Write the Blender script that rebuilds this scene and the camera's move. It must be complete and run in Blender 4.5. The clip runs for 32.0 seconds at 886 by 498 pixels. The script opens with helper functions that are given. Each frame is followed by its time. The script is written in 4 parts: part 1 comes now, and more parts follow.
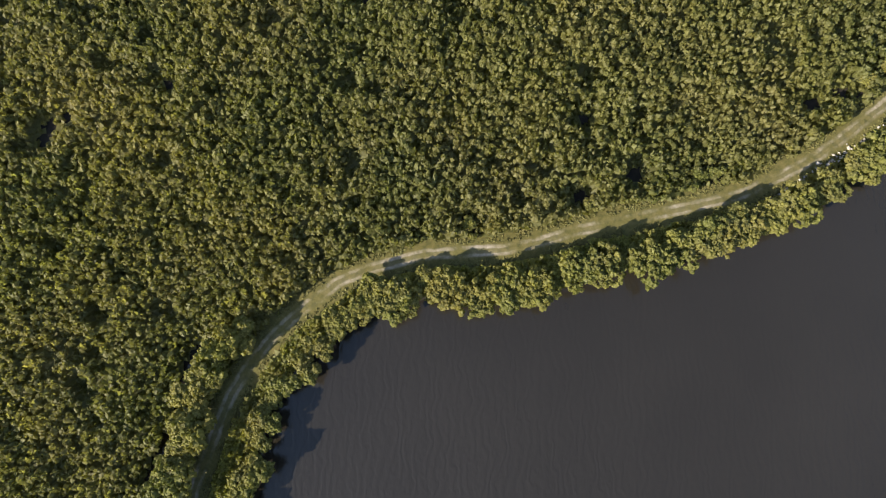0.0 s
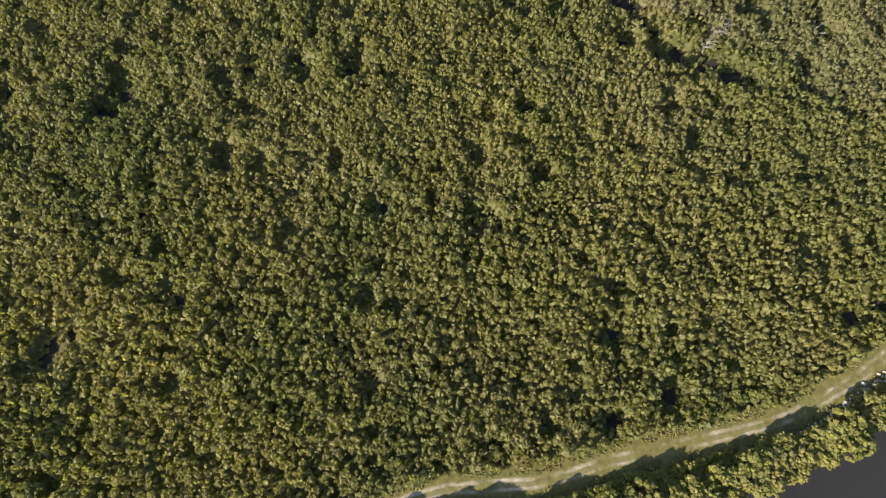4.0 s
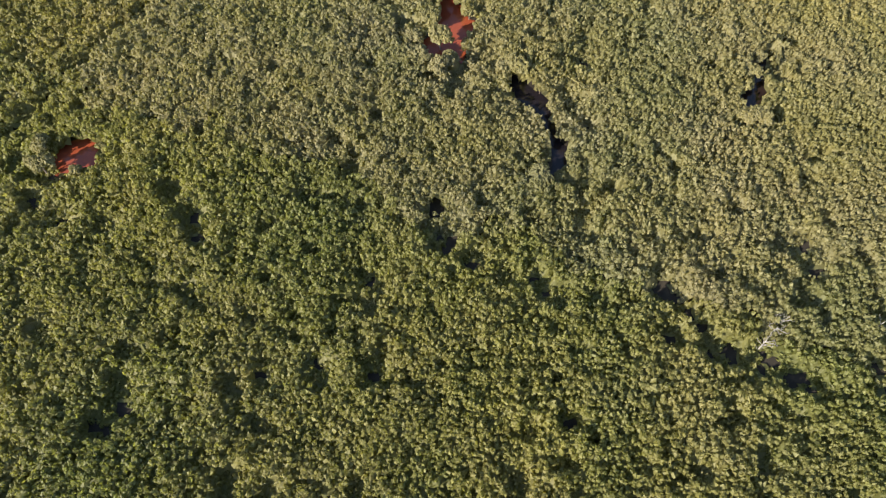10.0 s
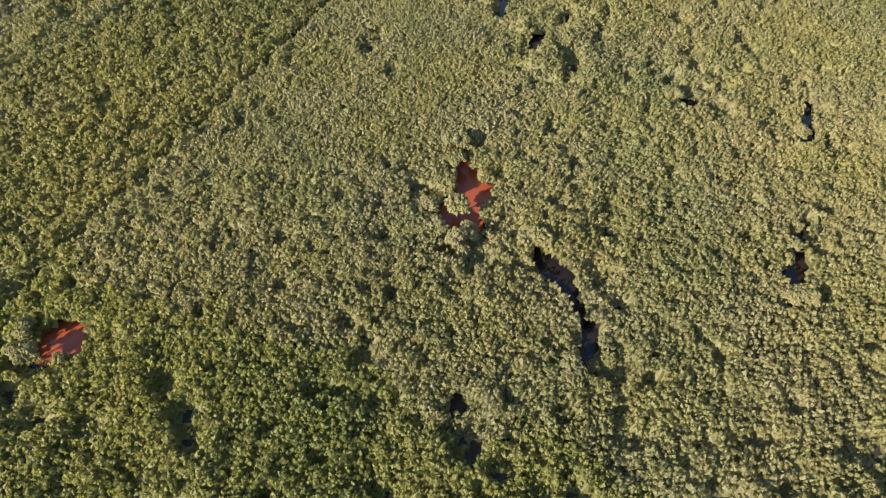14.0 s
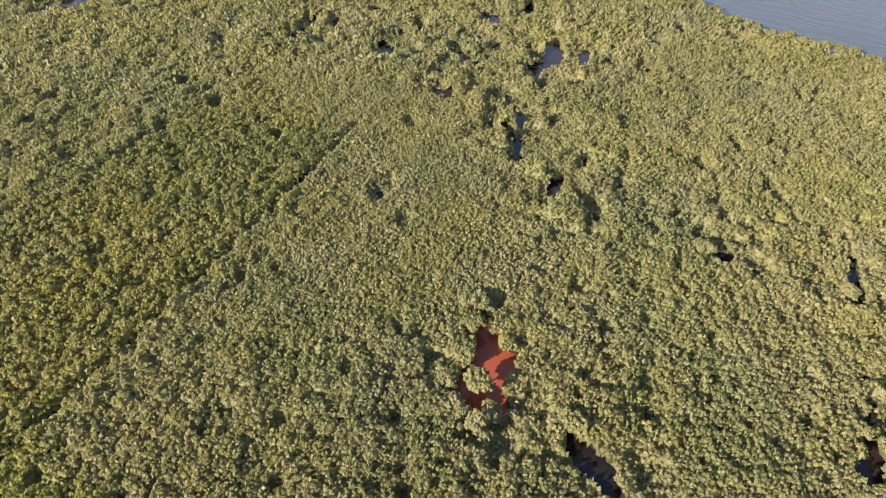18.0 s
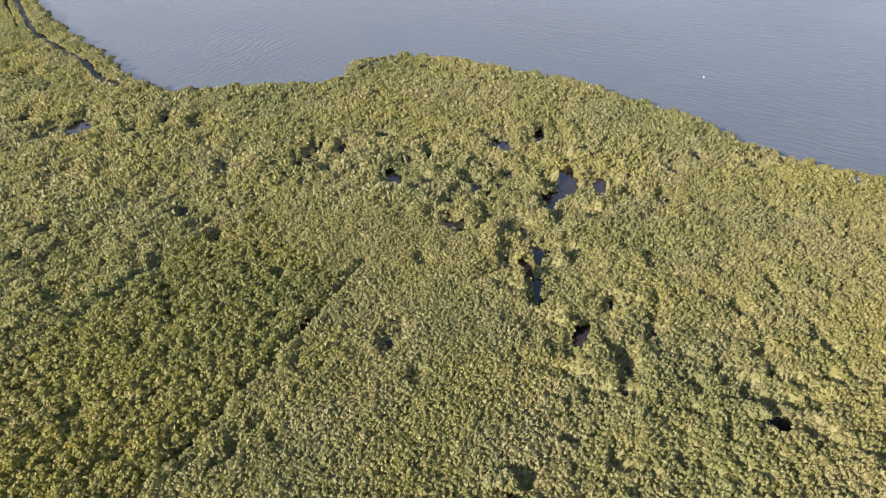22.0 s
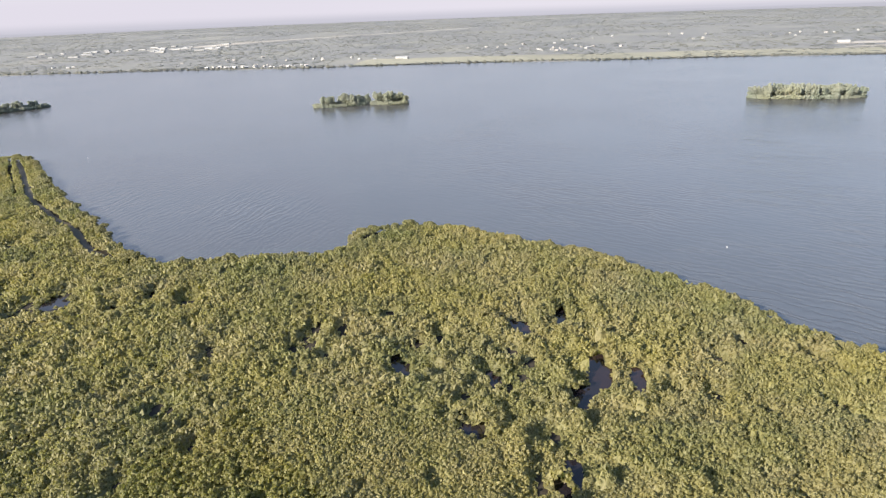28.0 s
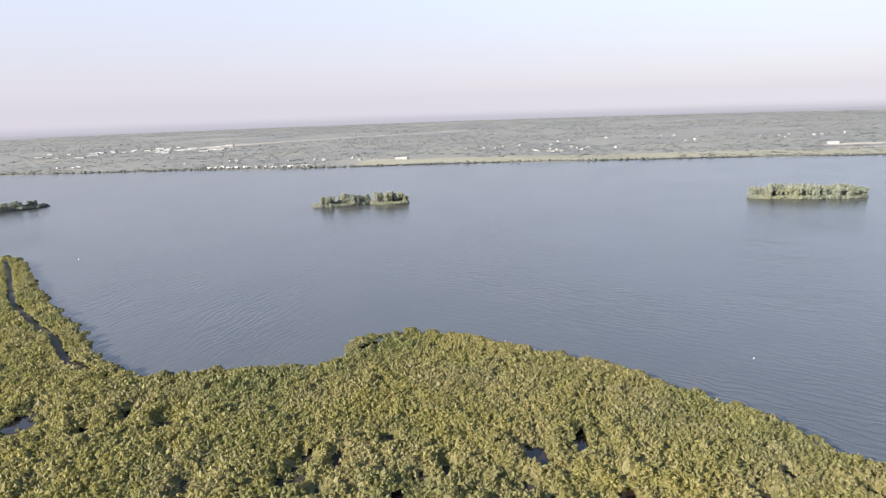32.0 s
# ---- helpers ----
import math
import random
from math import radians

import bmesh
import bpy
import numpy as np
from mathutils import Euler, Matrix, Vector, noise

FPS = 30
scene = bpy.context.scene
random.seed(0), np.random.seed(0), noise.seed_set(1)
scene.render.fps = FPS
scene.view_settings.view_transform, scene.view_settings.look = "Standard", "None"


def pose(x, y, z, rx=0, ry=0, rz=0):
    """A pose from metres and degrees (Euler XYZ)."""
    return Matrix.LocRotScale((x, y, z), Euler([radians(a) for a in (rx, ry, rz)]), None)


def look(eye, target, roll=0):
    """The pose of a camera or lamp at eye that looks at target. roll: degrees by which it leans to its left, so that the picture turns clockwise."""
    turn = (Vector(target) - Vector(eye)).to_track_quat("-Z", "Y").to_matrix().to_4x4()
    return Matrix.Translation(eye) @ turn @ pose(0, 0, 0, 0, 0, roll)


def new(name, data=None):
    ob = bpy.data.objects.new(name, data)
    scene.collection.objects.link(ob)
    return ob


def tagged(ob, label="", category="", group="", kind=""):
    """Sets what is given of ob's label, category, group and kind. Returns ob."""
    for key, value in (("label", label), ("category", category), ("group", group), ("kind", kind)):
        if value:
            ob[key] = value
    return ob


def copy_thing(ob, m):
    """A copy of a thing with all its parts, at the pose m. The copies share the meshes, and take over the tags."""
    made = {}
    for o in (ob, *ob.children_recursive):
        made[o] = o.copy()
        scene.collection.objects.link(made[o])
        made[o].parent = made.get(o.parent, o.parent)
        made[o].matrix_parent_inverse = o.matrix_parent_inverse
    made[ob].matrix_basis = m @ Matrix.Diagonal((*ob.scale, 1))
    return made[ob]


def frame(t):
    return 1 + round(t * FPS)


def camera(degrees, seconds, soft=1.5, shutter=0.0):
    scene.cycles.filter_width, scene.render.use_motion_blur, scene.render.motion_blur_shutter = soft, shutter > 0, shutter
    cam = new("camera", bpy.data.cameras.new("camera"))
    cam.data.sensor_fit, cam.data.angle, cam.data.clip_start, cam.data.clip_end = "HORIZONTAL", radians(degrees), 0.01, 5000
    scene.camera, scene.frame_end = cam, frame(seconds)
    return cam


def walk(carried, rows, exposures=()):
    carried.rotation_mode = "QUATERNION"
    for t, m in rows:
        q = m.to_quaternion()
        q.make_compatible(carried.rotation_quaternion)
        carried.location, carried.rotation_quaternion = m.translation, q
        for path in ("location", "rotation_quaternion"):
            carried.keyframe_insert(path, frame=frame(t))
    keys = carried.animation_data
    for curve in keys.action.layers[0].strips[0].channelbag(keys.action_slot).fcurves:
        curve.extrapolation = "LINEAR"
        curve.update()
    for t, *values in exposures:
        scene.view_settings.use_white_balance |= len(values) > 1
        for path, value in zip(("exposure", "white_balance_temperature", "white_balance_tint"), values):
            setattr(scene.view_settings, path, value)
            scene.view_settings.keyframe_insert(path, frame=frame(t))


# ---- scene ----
cam = camera(69.16, 32.0, soft=1.3)
PATH = [
    (0.0, look((2.01, -0.74, 120.86), (1.586, 15.734, 22.231), -3.20)),
    (1.0, look((1.34, 5.87, 120.95), (0.936, 25.261, 22.851), -3.01)),
    (2.0, look((0.56, 12.63, 120.90), (0.200, 35.152, 23.466), -2.86)),
    (3.0, look((-0.16, 19.19, 120.74), (-0.471, 44.988, 24.129), -2.72)),
    (3.5, look((-0.52, 22.36, 120.74), (-0.810, 49.897, 24.604), -2.69)),
    (5.5, look((-1.69, 34.42, 120.53), (-2.056, 69.462, 26.876), -2.93)),
    (6.0, look((-2.00, 37.48, 120.55), (-2.380, 74.217, 27.545), -2.97)),
    (7.0, look((-2.59, 43.64, 120.57), (-2.964, 83.645, 28.920), -3.06)),
    (8.0, look((-3.17, 49.58, 120.53), (-3.531, 92.666, 30.290), -3.13)),
    (9.0, look((-3.70, 55.58, 120.58), (-4.011, 102.045, 32.030), -3.18)),
    (10.0, look((-4.27, 61.43, 120.52), (-4.537, 111.210, 33.795), -3.20)),
    (11.0, look((-4.91, 67.30, 120.50), (-5.059, 120.223, 35.655), -3.13)),
    (12.0, look((-5.74, 73.31, 120.66), (-5.676, 129.315, 37.816), -3.01)),
    (13.0, look((-6.70, 79.14, 120.77), (-6.357, 138.248, 40.110), -2.85)),
    (14.0, look((-7.71, 84.96, 120.82), (-7.058, 147.280, 42.612), -2.70)),
    (14.5, look((-8.19, 87.78, 120.80), (-7.413, 151.589, 43.804), -2.63)),
    (16.5, look((-9.21, 99.01, 120.89), (-8.295, 168.470, 48.955), -2.62)),
    (17.0, look((-9.56, 101.92, 120.93), (-8.562, 172.721, 50.319), -2.55)),
    (18.0, look((-10.34, 107.79, 121.08), (-9.105, 181.206, 53.193), -2.45)),
    (19.0, look((-11.18, 113.44, 121.38), (-9.739, 189.341, 56.289), -2.38)),
    (20.0, look((-11.96, 118.90, 121.76), (-10.312, 197.166, 59.538), -2.34)),
    (21.0, look((-12.71, 124.44, 122.09), (-10.841, 204.970, 62.829), -2.33)),
    (22.0, look((-13.57, 130.13, 122.43), (-11.450, 212.831, 66.251), -2.35)),
    (23.0, look((-14.49, 135.68, 122.81), (-12.086, 220.412, 69.759), -2.36)),
    (24.0, look((-15.44, 140.91, 122.96), (-12.699, 227.550, 73.098), -2.33)),
    (25.0, look((-16.26, 146.15, 122.76), (-13.226, 234.656, 76.311), -2.26)),
    (25.5, look((-16.60, 148.86, 122.56), (-13.419, 238.254, 77.856), -2.23)),
    (27.5, look((-17.50, 160.68, 121.40), (-13.829, 253.241, 83.736), -2.09)),
    (28.0, look((-17.70, 163.45, 121.26), (-13.921, 256.704, 85.350), -2.09)),
    (29.0, look((-18.07, 168.80, 121.04), (-14.057, 263.332, 88.665), -2.09)),
    (30.0, look((-18.55, 173.97, 120.83), (-14.276, 269.630, 92.020), -2.08)),
    (31.0, look((-19.07, 179.23, 120.71), (-14.528, 275.854, 95.354), -2.03)),
    (32.0, look((-19.69, 184.90, 121.02), (-14.863, 282.391, 99.270), -1.98)),
]
EXPOSURES = [(0.0, 1.5), (6.0, 1.86), (13.0, 2.04), (19.0, 2.2), (25.0, 2.21), (32.0, 2.06)]
walk(cam, PATH, EXPOSURES)

# ---- world and sun ----
SUN_EL = radians(26)
SUN_ROT = radians(237)
world = bpy.data.worlds.new("sky")
scene.world = world
world.use_nodes = True
wn = world.node_tree
sky = wn.nodes.new("ShaderNodeTexSky")
sky.sky_type = "NISHITA"
sky.sun_disc = False
sky.sun_elevation = SUN_EL
sky.sun_rotation = SUN_ROT
sky.air_density = 1.0
sky.dust_density = 1.0
sky.ozone_density = 1.0
wn.nodes["Background"].inputs["Strength"].default_value = 0.110
# below the horizon the sky's lowest colour goes on, so that the land's far edge meets haze
coord = wn.nodes.new("ShaderNodeTexCoord")
lowest = wn.nodes.new("ShaderNodeVectorMath")
lowest.operation = "MAXIMUM"
lowest.inputs[1].default_value = (-1, -1, 0.012)
wn.links.new(coord.outputs["Generated"], lowest.inputs[0])
wn.links.new(lowest.outputs["Vector"], sky.inputs["Vector"])
apart = wn.nodes.new("ShaderNodeSeparateXYZ")
wn.links.new(coord.outputs["Generated"], apart.inputs[0])
haze = wn.nodes.new("ShaderNodeValToRGB")
for e, (at, c) in zip(haze.color_ramp.elements, ((0.0, (0.92, 0.92, 0.92, 1)), (0.72, (0, 0, 0, 1)))):
    e.position, e.color = at, c
haze.color_ramp.interpolation = "EASE"
wn.links.new(apart.outputs["Z"], haze.inputs["Fac"])
veil = wn.nodes.new("ShaderNodeMix")
veil.data_type = "RGBA"
wn.links.new(haze.outputs["Color"], veil.inputs["Factor"])
wn.links.new(sky.outputs["Color"], veil.inputs["A"])
veil.inputs["B"].default_value = (1.43, 1.37, 1.65, 1)
wn.links.new(veil.outputs["Result"], wn.nodes["Background"].inputs["Color"])
sun = new("sun", bpy.data.lights.new("sun", "SUN"))
sun.data.energy = 4.5
sun.data.angle = radians(0.6)
sun.data.color = (1.0, 0.9, 0.74)
to_sun = Vector((math.sin(SUN_ROT) * math.cos(SUN_EL), math.cos(SUN_ROT) * math.cos(SUN_EL), math.sin(SUN_EL)))
sun.matrix_world = look(to_sun * 400, (0, 0, 0))


# ---- materials ----
def material(name):
    m = bpy.data.materials.new(name)
    m.use_nodes = True
    return m, m.node_tree, m.node_tree.nodes["Principled BSDF"]


def noise_node(nt, scale, detail=4.0, rough=0.55, vec=None):
    n = nt.nodes.new("ShaderNodeTexNoise")
    n.inputs["Scale"].default_value = scale
    n.inputs["Detail"].default_value = detail
    n.inputs["Roughness"].default_value = rough
    if vec is not None:
        nt.links.new(vec, n.inputs["Vector"])
    return n.outputs["Fac"]


def ramp_node(nt, fac, stops):
    r = nt.nodes.new("ShaderNodeValToRGB")
    while len(r.color_ramp.elements) < len(stops):
        r.color_ramp.elements.new(0.5)
    for e, (p, c) in zip(r.color_ramp.elements, stops):
        e.position, e.color = p, (*c, 1)
    nt.links.new(fac, r.inputs["Fac"])
    return r.outputs["Color"]


def mix_node(nt, fac, a, b, mode="MIX"):
    n = nt.nodes.new("ShaderNodeMix")
    n.data_type, n.blend_type = "RGBA", mode
    for sock, v in ((n.inputs["Factor"], fac), (n.inputs["A"], a), (n.inputs["B"], b)):
        if isinstance(v, bpy.types.NodeSocket):
            nt.links.new(v, sock)
        elif isinstance(v, tuple):
            sock.default_value = (*v, 1)
        else:
            sock.default_value = v
    return n.outputs["Result"]


def place_node(nt):
    return nt.nodes.new("ShaderNodeNewGeometry").outputs["Position"]


def bump_node(nt, bsdf, height, strength, distance):
    b = nt.nodes.new("ShaderNodeBump")
    b.inputs["Strength"].default_value = strength
    b.inputs["Distance"].default_value = distance
    nt.links.new(height, b.inputs["Height"])
    nt.links.new(b.outputs["Normal"], bsdf.inputs["Normal"])


def foliage(name, dark, mid, light, tint, tint_scale=0.035, tint_to=0.75, gloss=0.62, through_leaf=(1.3, 1.35, 0.8)):
    """Glossy leaves: three greens shared out over the sprays, a second tint in wide patches, and leaf bunches that face every way."""
    m, nt, bsdf = material(name)
    geo = nt.nodes.new("ShaderNodeNewGeometry")
    base = ramp_node(nt, geo.outputs["Random Per Island"], [(0.0, dark), (0.45, mid), (0.85, light), (1.0, tuple(min(1, 1.12 * c) for c in light))])
    pos = geo.outputs["Position"]
    patch = ramp_node(nt, noise_node(nt, tint_scale, 3.0, 0.6, pos), [(0.42, (0, 0, 0)), (0.66, (tint_to,) * 3)])
    col = mix_node(nt, patch, base, tint)
    stand = ramp_node(nt, noise_node(nt, 0.45 * tint_scale, 4.0, 0.65, pos), [(0.36, (0.80, 0.87, 0.84)), (0.5, (1, 1, 1)), (0.66, (1.12, 1.09, 0.92))])
    col = mix_node(nt, 1.0, col, stand, "MULTIPLY")
    bunch = nt.nodes.new("ShaderNodeTexVoronoi")
    bunch.inputs["Scale"].default_value = 2.6
    nt.links.new(pos, bunch.inputs["Vector"])
    shade = ramp_node(nt, bunch.outputs["Color"], [(0.1, (0.84, 0.85, 0.82)), (0.55, (1, 1, 1)), (0.9, (1.14, 1.12, 1.12))])
    col = mix_node(nt, 1.0, col, shade, "MULTIPLY")
    nt.links.new(col, bsdf.inputs["Base Color"])
    bsdf.inputs["Roughness"].default_value = gloss
    bsdf.inputs["Specular IOR Level"].default_value = 0.6
    lean = nt.nodes.new("ShaderNodeVectorMath")
    lean.operation = "MULTIPLY_ADD"
    lean.inputs[1].default_value = (0.5, 0.5, 0.4)
    lean.inputs[2].default_value = (-0.25, -0.25, -0.05)
    nt.links.new(bunch.outputs["Color"], lean.inputs[0])
    add = nt.nodes.new("ShaderNodeVectorMath")
    add.operation = "ADD"
    nt.links.new(geo.outputs["Normal"], add.inputs[0])
    nt.links.new(lean.outputs["Vector"], add.inputs[1])
    unit = nt.nodes.new("ShaderNodeVectorMath")
    unit.operation = "NORMALIZE"
    nt.links.new(add.outputs["Vector"], unit.inputs[0])
    nt.links.new(unit.outputs["Vector"], bsdf.inputs["Normal"])
    thin = nt.nodes.new("ShaderNodeBsdfTranslucent")
    nt.links.new(mix_node(nt, 1.0, col, through_leaf, "MULTIPLY"), thin.inputs["Color"])
    both = nt.nodes.new("ShaderNodeMixShader")
    both.inputs["Fac"].default_value = 0.62
    nt.links.new(bsdf.outputs["BSDF"], both.inputs[1])
    nt.links.new(thin.outputs["BSDF"], both.inputs[2])
    nt.links.new(both.outputs["Shader"], nt.nodes["Material Output"].inputs["Surface"])
    return m


LEAF_FOREST = foliage("mangrove_leaves", (0.164, 0.154, 0.060), (0.192, 0.180, 0.069), (0.215, 0.200, 0.083), (0.228, 0.202, 0.109))
LEAF_THICKET = foliage("thicket_leaves", (0.131, 0.131, 0.035), (0.170, 0.169, 0.045), (0.204, 0.202, 0.061), (0.216, 0.195, 0.073))
LEAF_PLOT = foliage("plot_bush_leaves", (0.152, 0.143, 0.043), (0.177, 0.166, 0.049), (0.199, 0.186, 0.060), (0.206, 0.181, 0.071))
LEAF_SHORE = foliage("shore_tree_leaves", (0.140, 0.142, 0.032), (0.214, 0.212, 0.046), (0.267, 0.260, 0.066), (0.242, 0.215, 0.068), 0.12)
LEAF_COAST = foliage("coast_tree_leaves", (0.130, 0.125, 0.048), (0.158, 0.149, 0.058), (0.186, 0.174, 0.074), (0.190, 0.172, 0.088))
# greyed and lightened: haze over the lagoon is put into the leaf colour
LEAF_ISLAND_HAZED = foliage("hazed_island_leaves", (0.204, 0.221, 0.186), (0.224, 0.241, 0.200), (0.247, 0.261, 0.215), (0.232, 0.247, 0.211), 0.05, through_leaf=(1.2, 1.2, 1.15))
# distance haze painted in: pale greens, close in tone
LEAF_FAR_HAZED = foliage("hazed_woods_leaves", (0.128, 0.136, 0.125), (0.142, 0.149, 0.138), (0.158, 0.162, 0.150), (0.170, 0.167, 0.160), 0.004, through_leaf=(1.2, 1.2, 1.1))


def plain(name, a, b, scale, rough, bump=0.0, dist=0.02):
    m, nt, bsdf = material(name)
    pos = place_node(nt)
    n1 = noise_node(nt, scale, 5.0, 0.6, pos)
    col = ramp_node(nt, n1, [(0.3, a), (0.7, b)])
    big = ramp_node(nt, noise_node(nt, scale * 0.13, 2.0, 0.5, pos), [(0.3, (0.8, 0.8, 0.8)), (0.7, (1.12, 1.12, 1.12))])
    nt.links.new(mix_node(nt, 1.0, col, big, "MULTIPLY"), bsdf.inputs["Base Color"])
    bsdf.inputs["Roughness"].default_value = rough
    if bump:
        bump_node(nt, bsdf, n1, bump, dist)
    return m


BARK = plain("bark", (0.10, 0.08, 0.06), (0.22, 0.18, 0.14), 6.0, 0.9, 0.5)
DEAD_WOOD = plain("bleached_wood", (0.17, 0.155, 0.14), (0.29, 0.27, 0.25), 5.0, 0.85, 0.4)
ROCK = plain("limestone_rock", (0.27, 0.245, 0.21), (0.46, 0.42, 0.37), 3.0, 0.9, 0.6, 0.05)
GRASS = plain("grass_blades", (0.075, 0.078, 0.018), (0.15, 0.13, 0.036), 1.2, 0.8)
DRY = plain("dry_grass", (0.20, 0.18, 0.09), (0.30, 0.27, 0.16), 0.8, 0.9)
MUD = plain("mud", (0.030, 0.025, 0.018), (0.06, 0.05, 0.035), 0.6, 0.8, 0.4, 0.05)
WHITE_WALL = plain("white_render_wall", (0.20, 0.20, 0.20), (0.29, 0.285, 0.28), 0.3, 0.8)
WHITE_ROOF = plain("white_metal_roof", (0.25, 0.25, 0.25), (0.34, 0.34, 0.335), 0.2, 0.6)
TILE_ROOF = plain("grey_shingle_roof", (0.24, 0.22, 0.21), (0.32, 0.29, 0.28), 0.4, 0.8)
DARK_GLASS = plain("window_glass", (0.05, 0.06, 0.07), (0.08, 0.09, 0.10), 0.5, 0.15)
MEADOW = plain("meadow_grass", (0.118, 0.118, 0.090), (0.160, 0.152, 0.112), 0.03, 0.95)
SAND = plain("pale_sand", (0.16, 0.148, 0.134), (0.24, 0.222, 0.20), 0.02, 0.95)


def ground_material():
    """Mud under the mangroves, and dry flats and meadows in the distance, paled to stand for haze."""
    m, nt, bsdf = material("ground")
    pos = place_node(nt)
    xyz = nt.nodes.new("ShaderNodeSeparateXYZ")
    nt.links.new(pos, xyz.inputs[0])
    mud = ramp_node(nt, noise_node(nt, 0.6, 5.0, 0.6, pos), [(0.3, (0.014, 0.012, 0.010)), (0.7, (0.030, 0.025, 0.019))])
    # the haze over the far land is mixed into these pale grey tones
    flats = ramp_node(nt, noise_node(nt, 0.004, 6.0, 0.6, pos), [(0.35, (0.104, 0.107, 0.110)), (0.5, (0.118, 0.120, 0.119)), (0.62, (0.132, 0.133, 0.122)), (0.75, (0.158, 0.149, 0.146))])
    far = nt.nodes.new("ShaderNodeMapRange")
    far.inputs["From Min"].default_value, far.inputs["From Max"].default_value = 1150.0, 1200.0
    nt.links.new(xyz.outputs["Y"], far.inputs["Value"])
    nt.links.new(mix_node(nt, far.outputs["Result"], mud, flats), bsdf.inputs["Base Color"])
    bsdf.inputs["Roughness"].default_value = 0.9
    bsdf.inputs["Specular IOR Level"].default_value = 0.15
    bump_node(nt, bsdf, noise_node(nt, 1.5, 5.0, 0.6, pos), 0.4, 0.05)
    return m


def crest_node(nt, pos, turn, size):
    """Short wave crests that run along the given bearing, about six metres apart at size 1."""
    mp = nt.nodes.new("ShaderNodeMapping")
    mp.vector_type = "TEXTURE"
    mp.inputs["Rotation"].default_value = (0, 0, radians(turn))
    mp.inputs["Scale"].default_value = (1.7 * size, size, 1)
    nt.links.new(pos, mp.inputs["Vector"])
    crest = nt.nodes.new("ShaderNodeTexWave")
    crest.bands_direction = "Y"
    for key, v in (("Scale", 0.05), ("Distortion", 14.0), ("Detail", 3.0), ("Detail Scale", 1.3), ("Detail Roughness", 0.55)):
        crest.inputs[key].default_value = v
    nt.links.new(mp.outputs["Vector"], crest.inputs["Vector"])
    return mix_node(nt, 0.3, crest.outputs["Fac"], noise_node(nt, 1.15, 4.0, 0.62, mp.outputs["Vector"]))


def water_material(name, deep, silt, rough, waves, turns, wave_size=1.0):
    """Water with silt in wide patches; its crests turn from the first bearing in the west to the last in the east."""
    m, nt, bsdf = material(name)
    pos = place_node(nt)
    col = ramp_node(nt, noise_node(nt, 0.02, 4.0, 0.6, pos), [(0.3, deep), (0.75, silt)])
    nt.links.new(col, bsdf.inputs["Base Color"])
    bsdf.inputs["Roughness"].default_value = rough
    bsdf.inputs["IOR"].default_value = 1.33
    bsdf.inputs["Specular IOR Level"].default_value = 1.0 if waves > 0.015 else 0.4
    high = crest_node(nt, pos, turns[0], wave_size)
    if len(turns) > 1:
        xyz = nt.nodes.new("ShaderNodeSeparateXYZ")
        nt.links.new(pos, xyz.inputs[0])
        east = nt.nodes.new("ShaderNodeMapRange")
        east.inputs["From Min"].default_value, east.inputs["From Max"].default_value = -120.0, 40.0
        nt.links.new(xyz.outputs["X"], east.inputs["Value"])
        high = mix_node(nt, east.outputs["Result"], high, crest_node(nt, pos, turns[1], wave_size))
    gust = ramp_node(nt, noise_node(nt, 0.010, 3.0, 0.5, pos), [(0.35, (0.35, 0.35, 0.35)), (0.65, (1, 1, 1))])
    bump_node(nt, bsdf, mix_node(nt, 1.0, high, gust, "MULTIPLY"), 1.0, waves)
    return m


GROUND = ground_material()
BAY = water_material("bay_water", (0.0160, 0.0136, 0.0103), (0.0216, 0.0186, 0.0146), 0.16, 0.035, (84,), 0.26)
LAGOON = water_material("lagoon_water", (0.031, 0.032, 0.034), (0.040, 0.041, 0.043), 0.2, 0.19, (69, -43), 0.8)
RED_POOL = water_material("tannin_red_water", (0.125, 0.027, 0.013), (0.175, 0.041, 0.019), 0.12, 0.01, (66,), 0.3)
DARK_POOL = water_material("dark_pool_water", (0.007, 0.006, 0.008), (0.011, 0.009, 0.011), 0.08, 0.01, (66,), 0.3)
BROWN_POOL = water_material("brown_pool_water", (0.010, 0.007, 0.008), (0.018, 0.011, 0.011), 0.08, 0.01, (66,), 0.3)


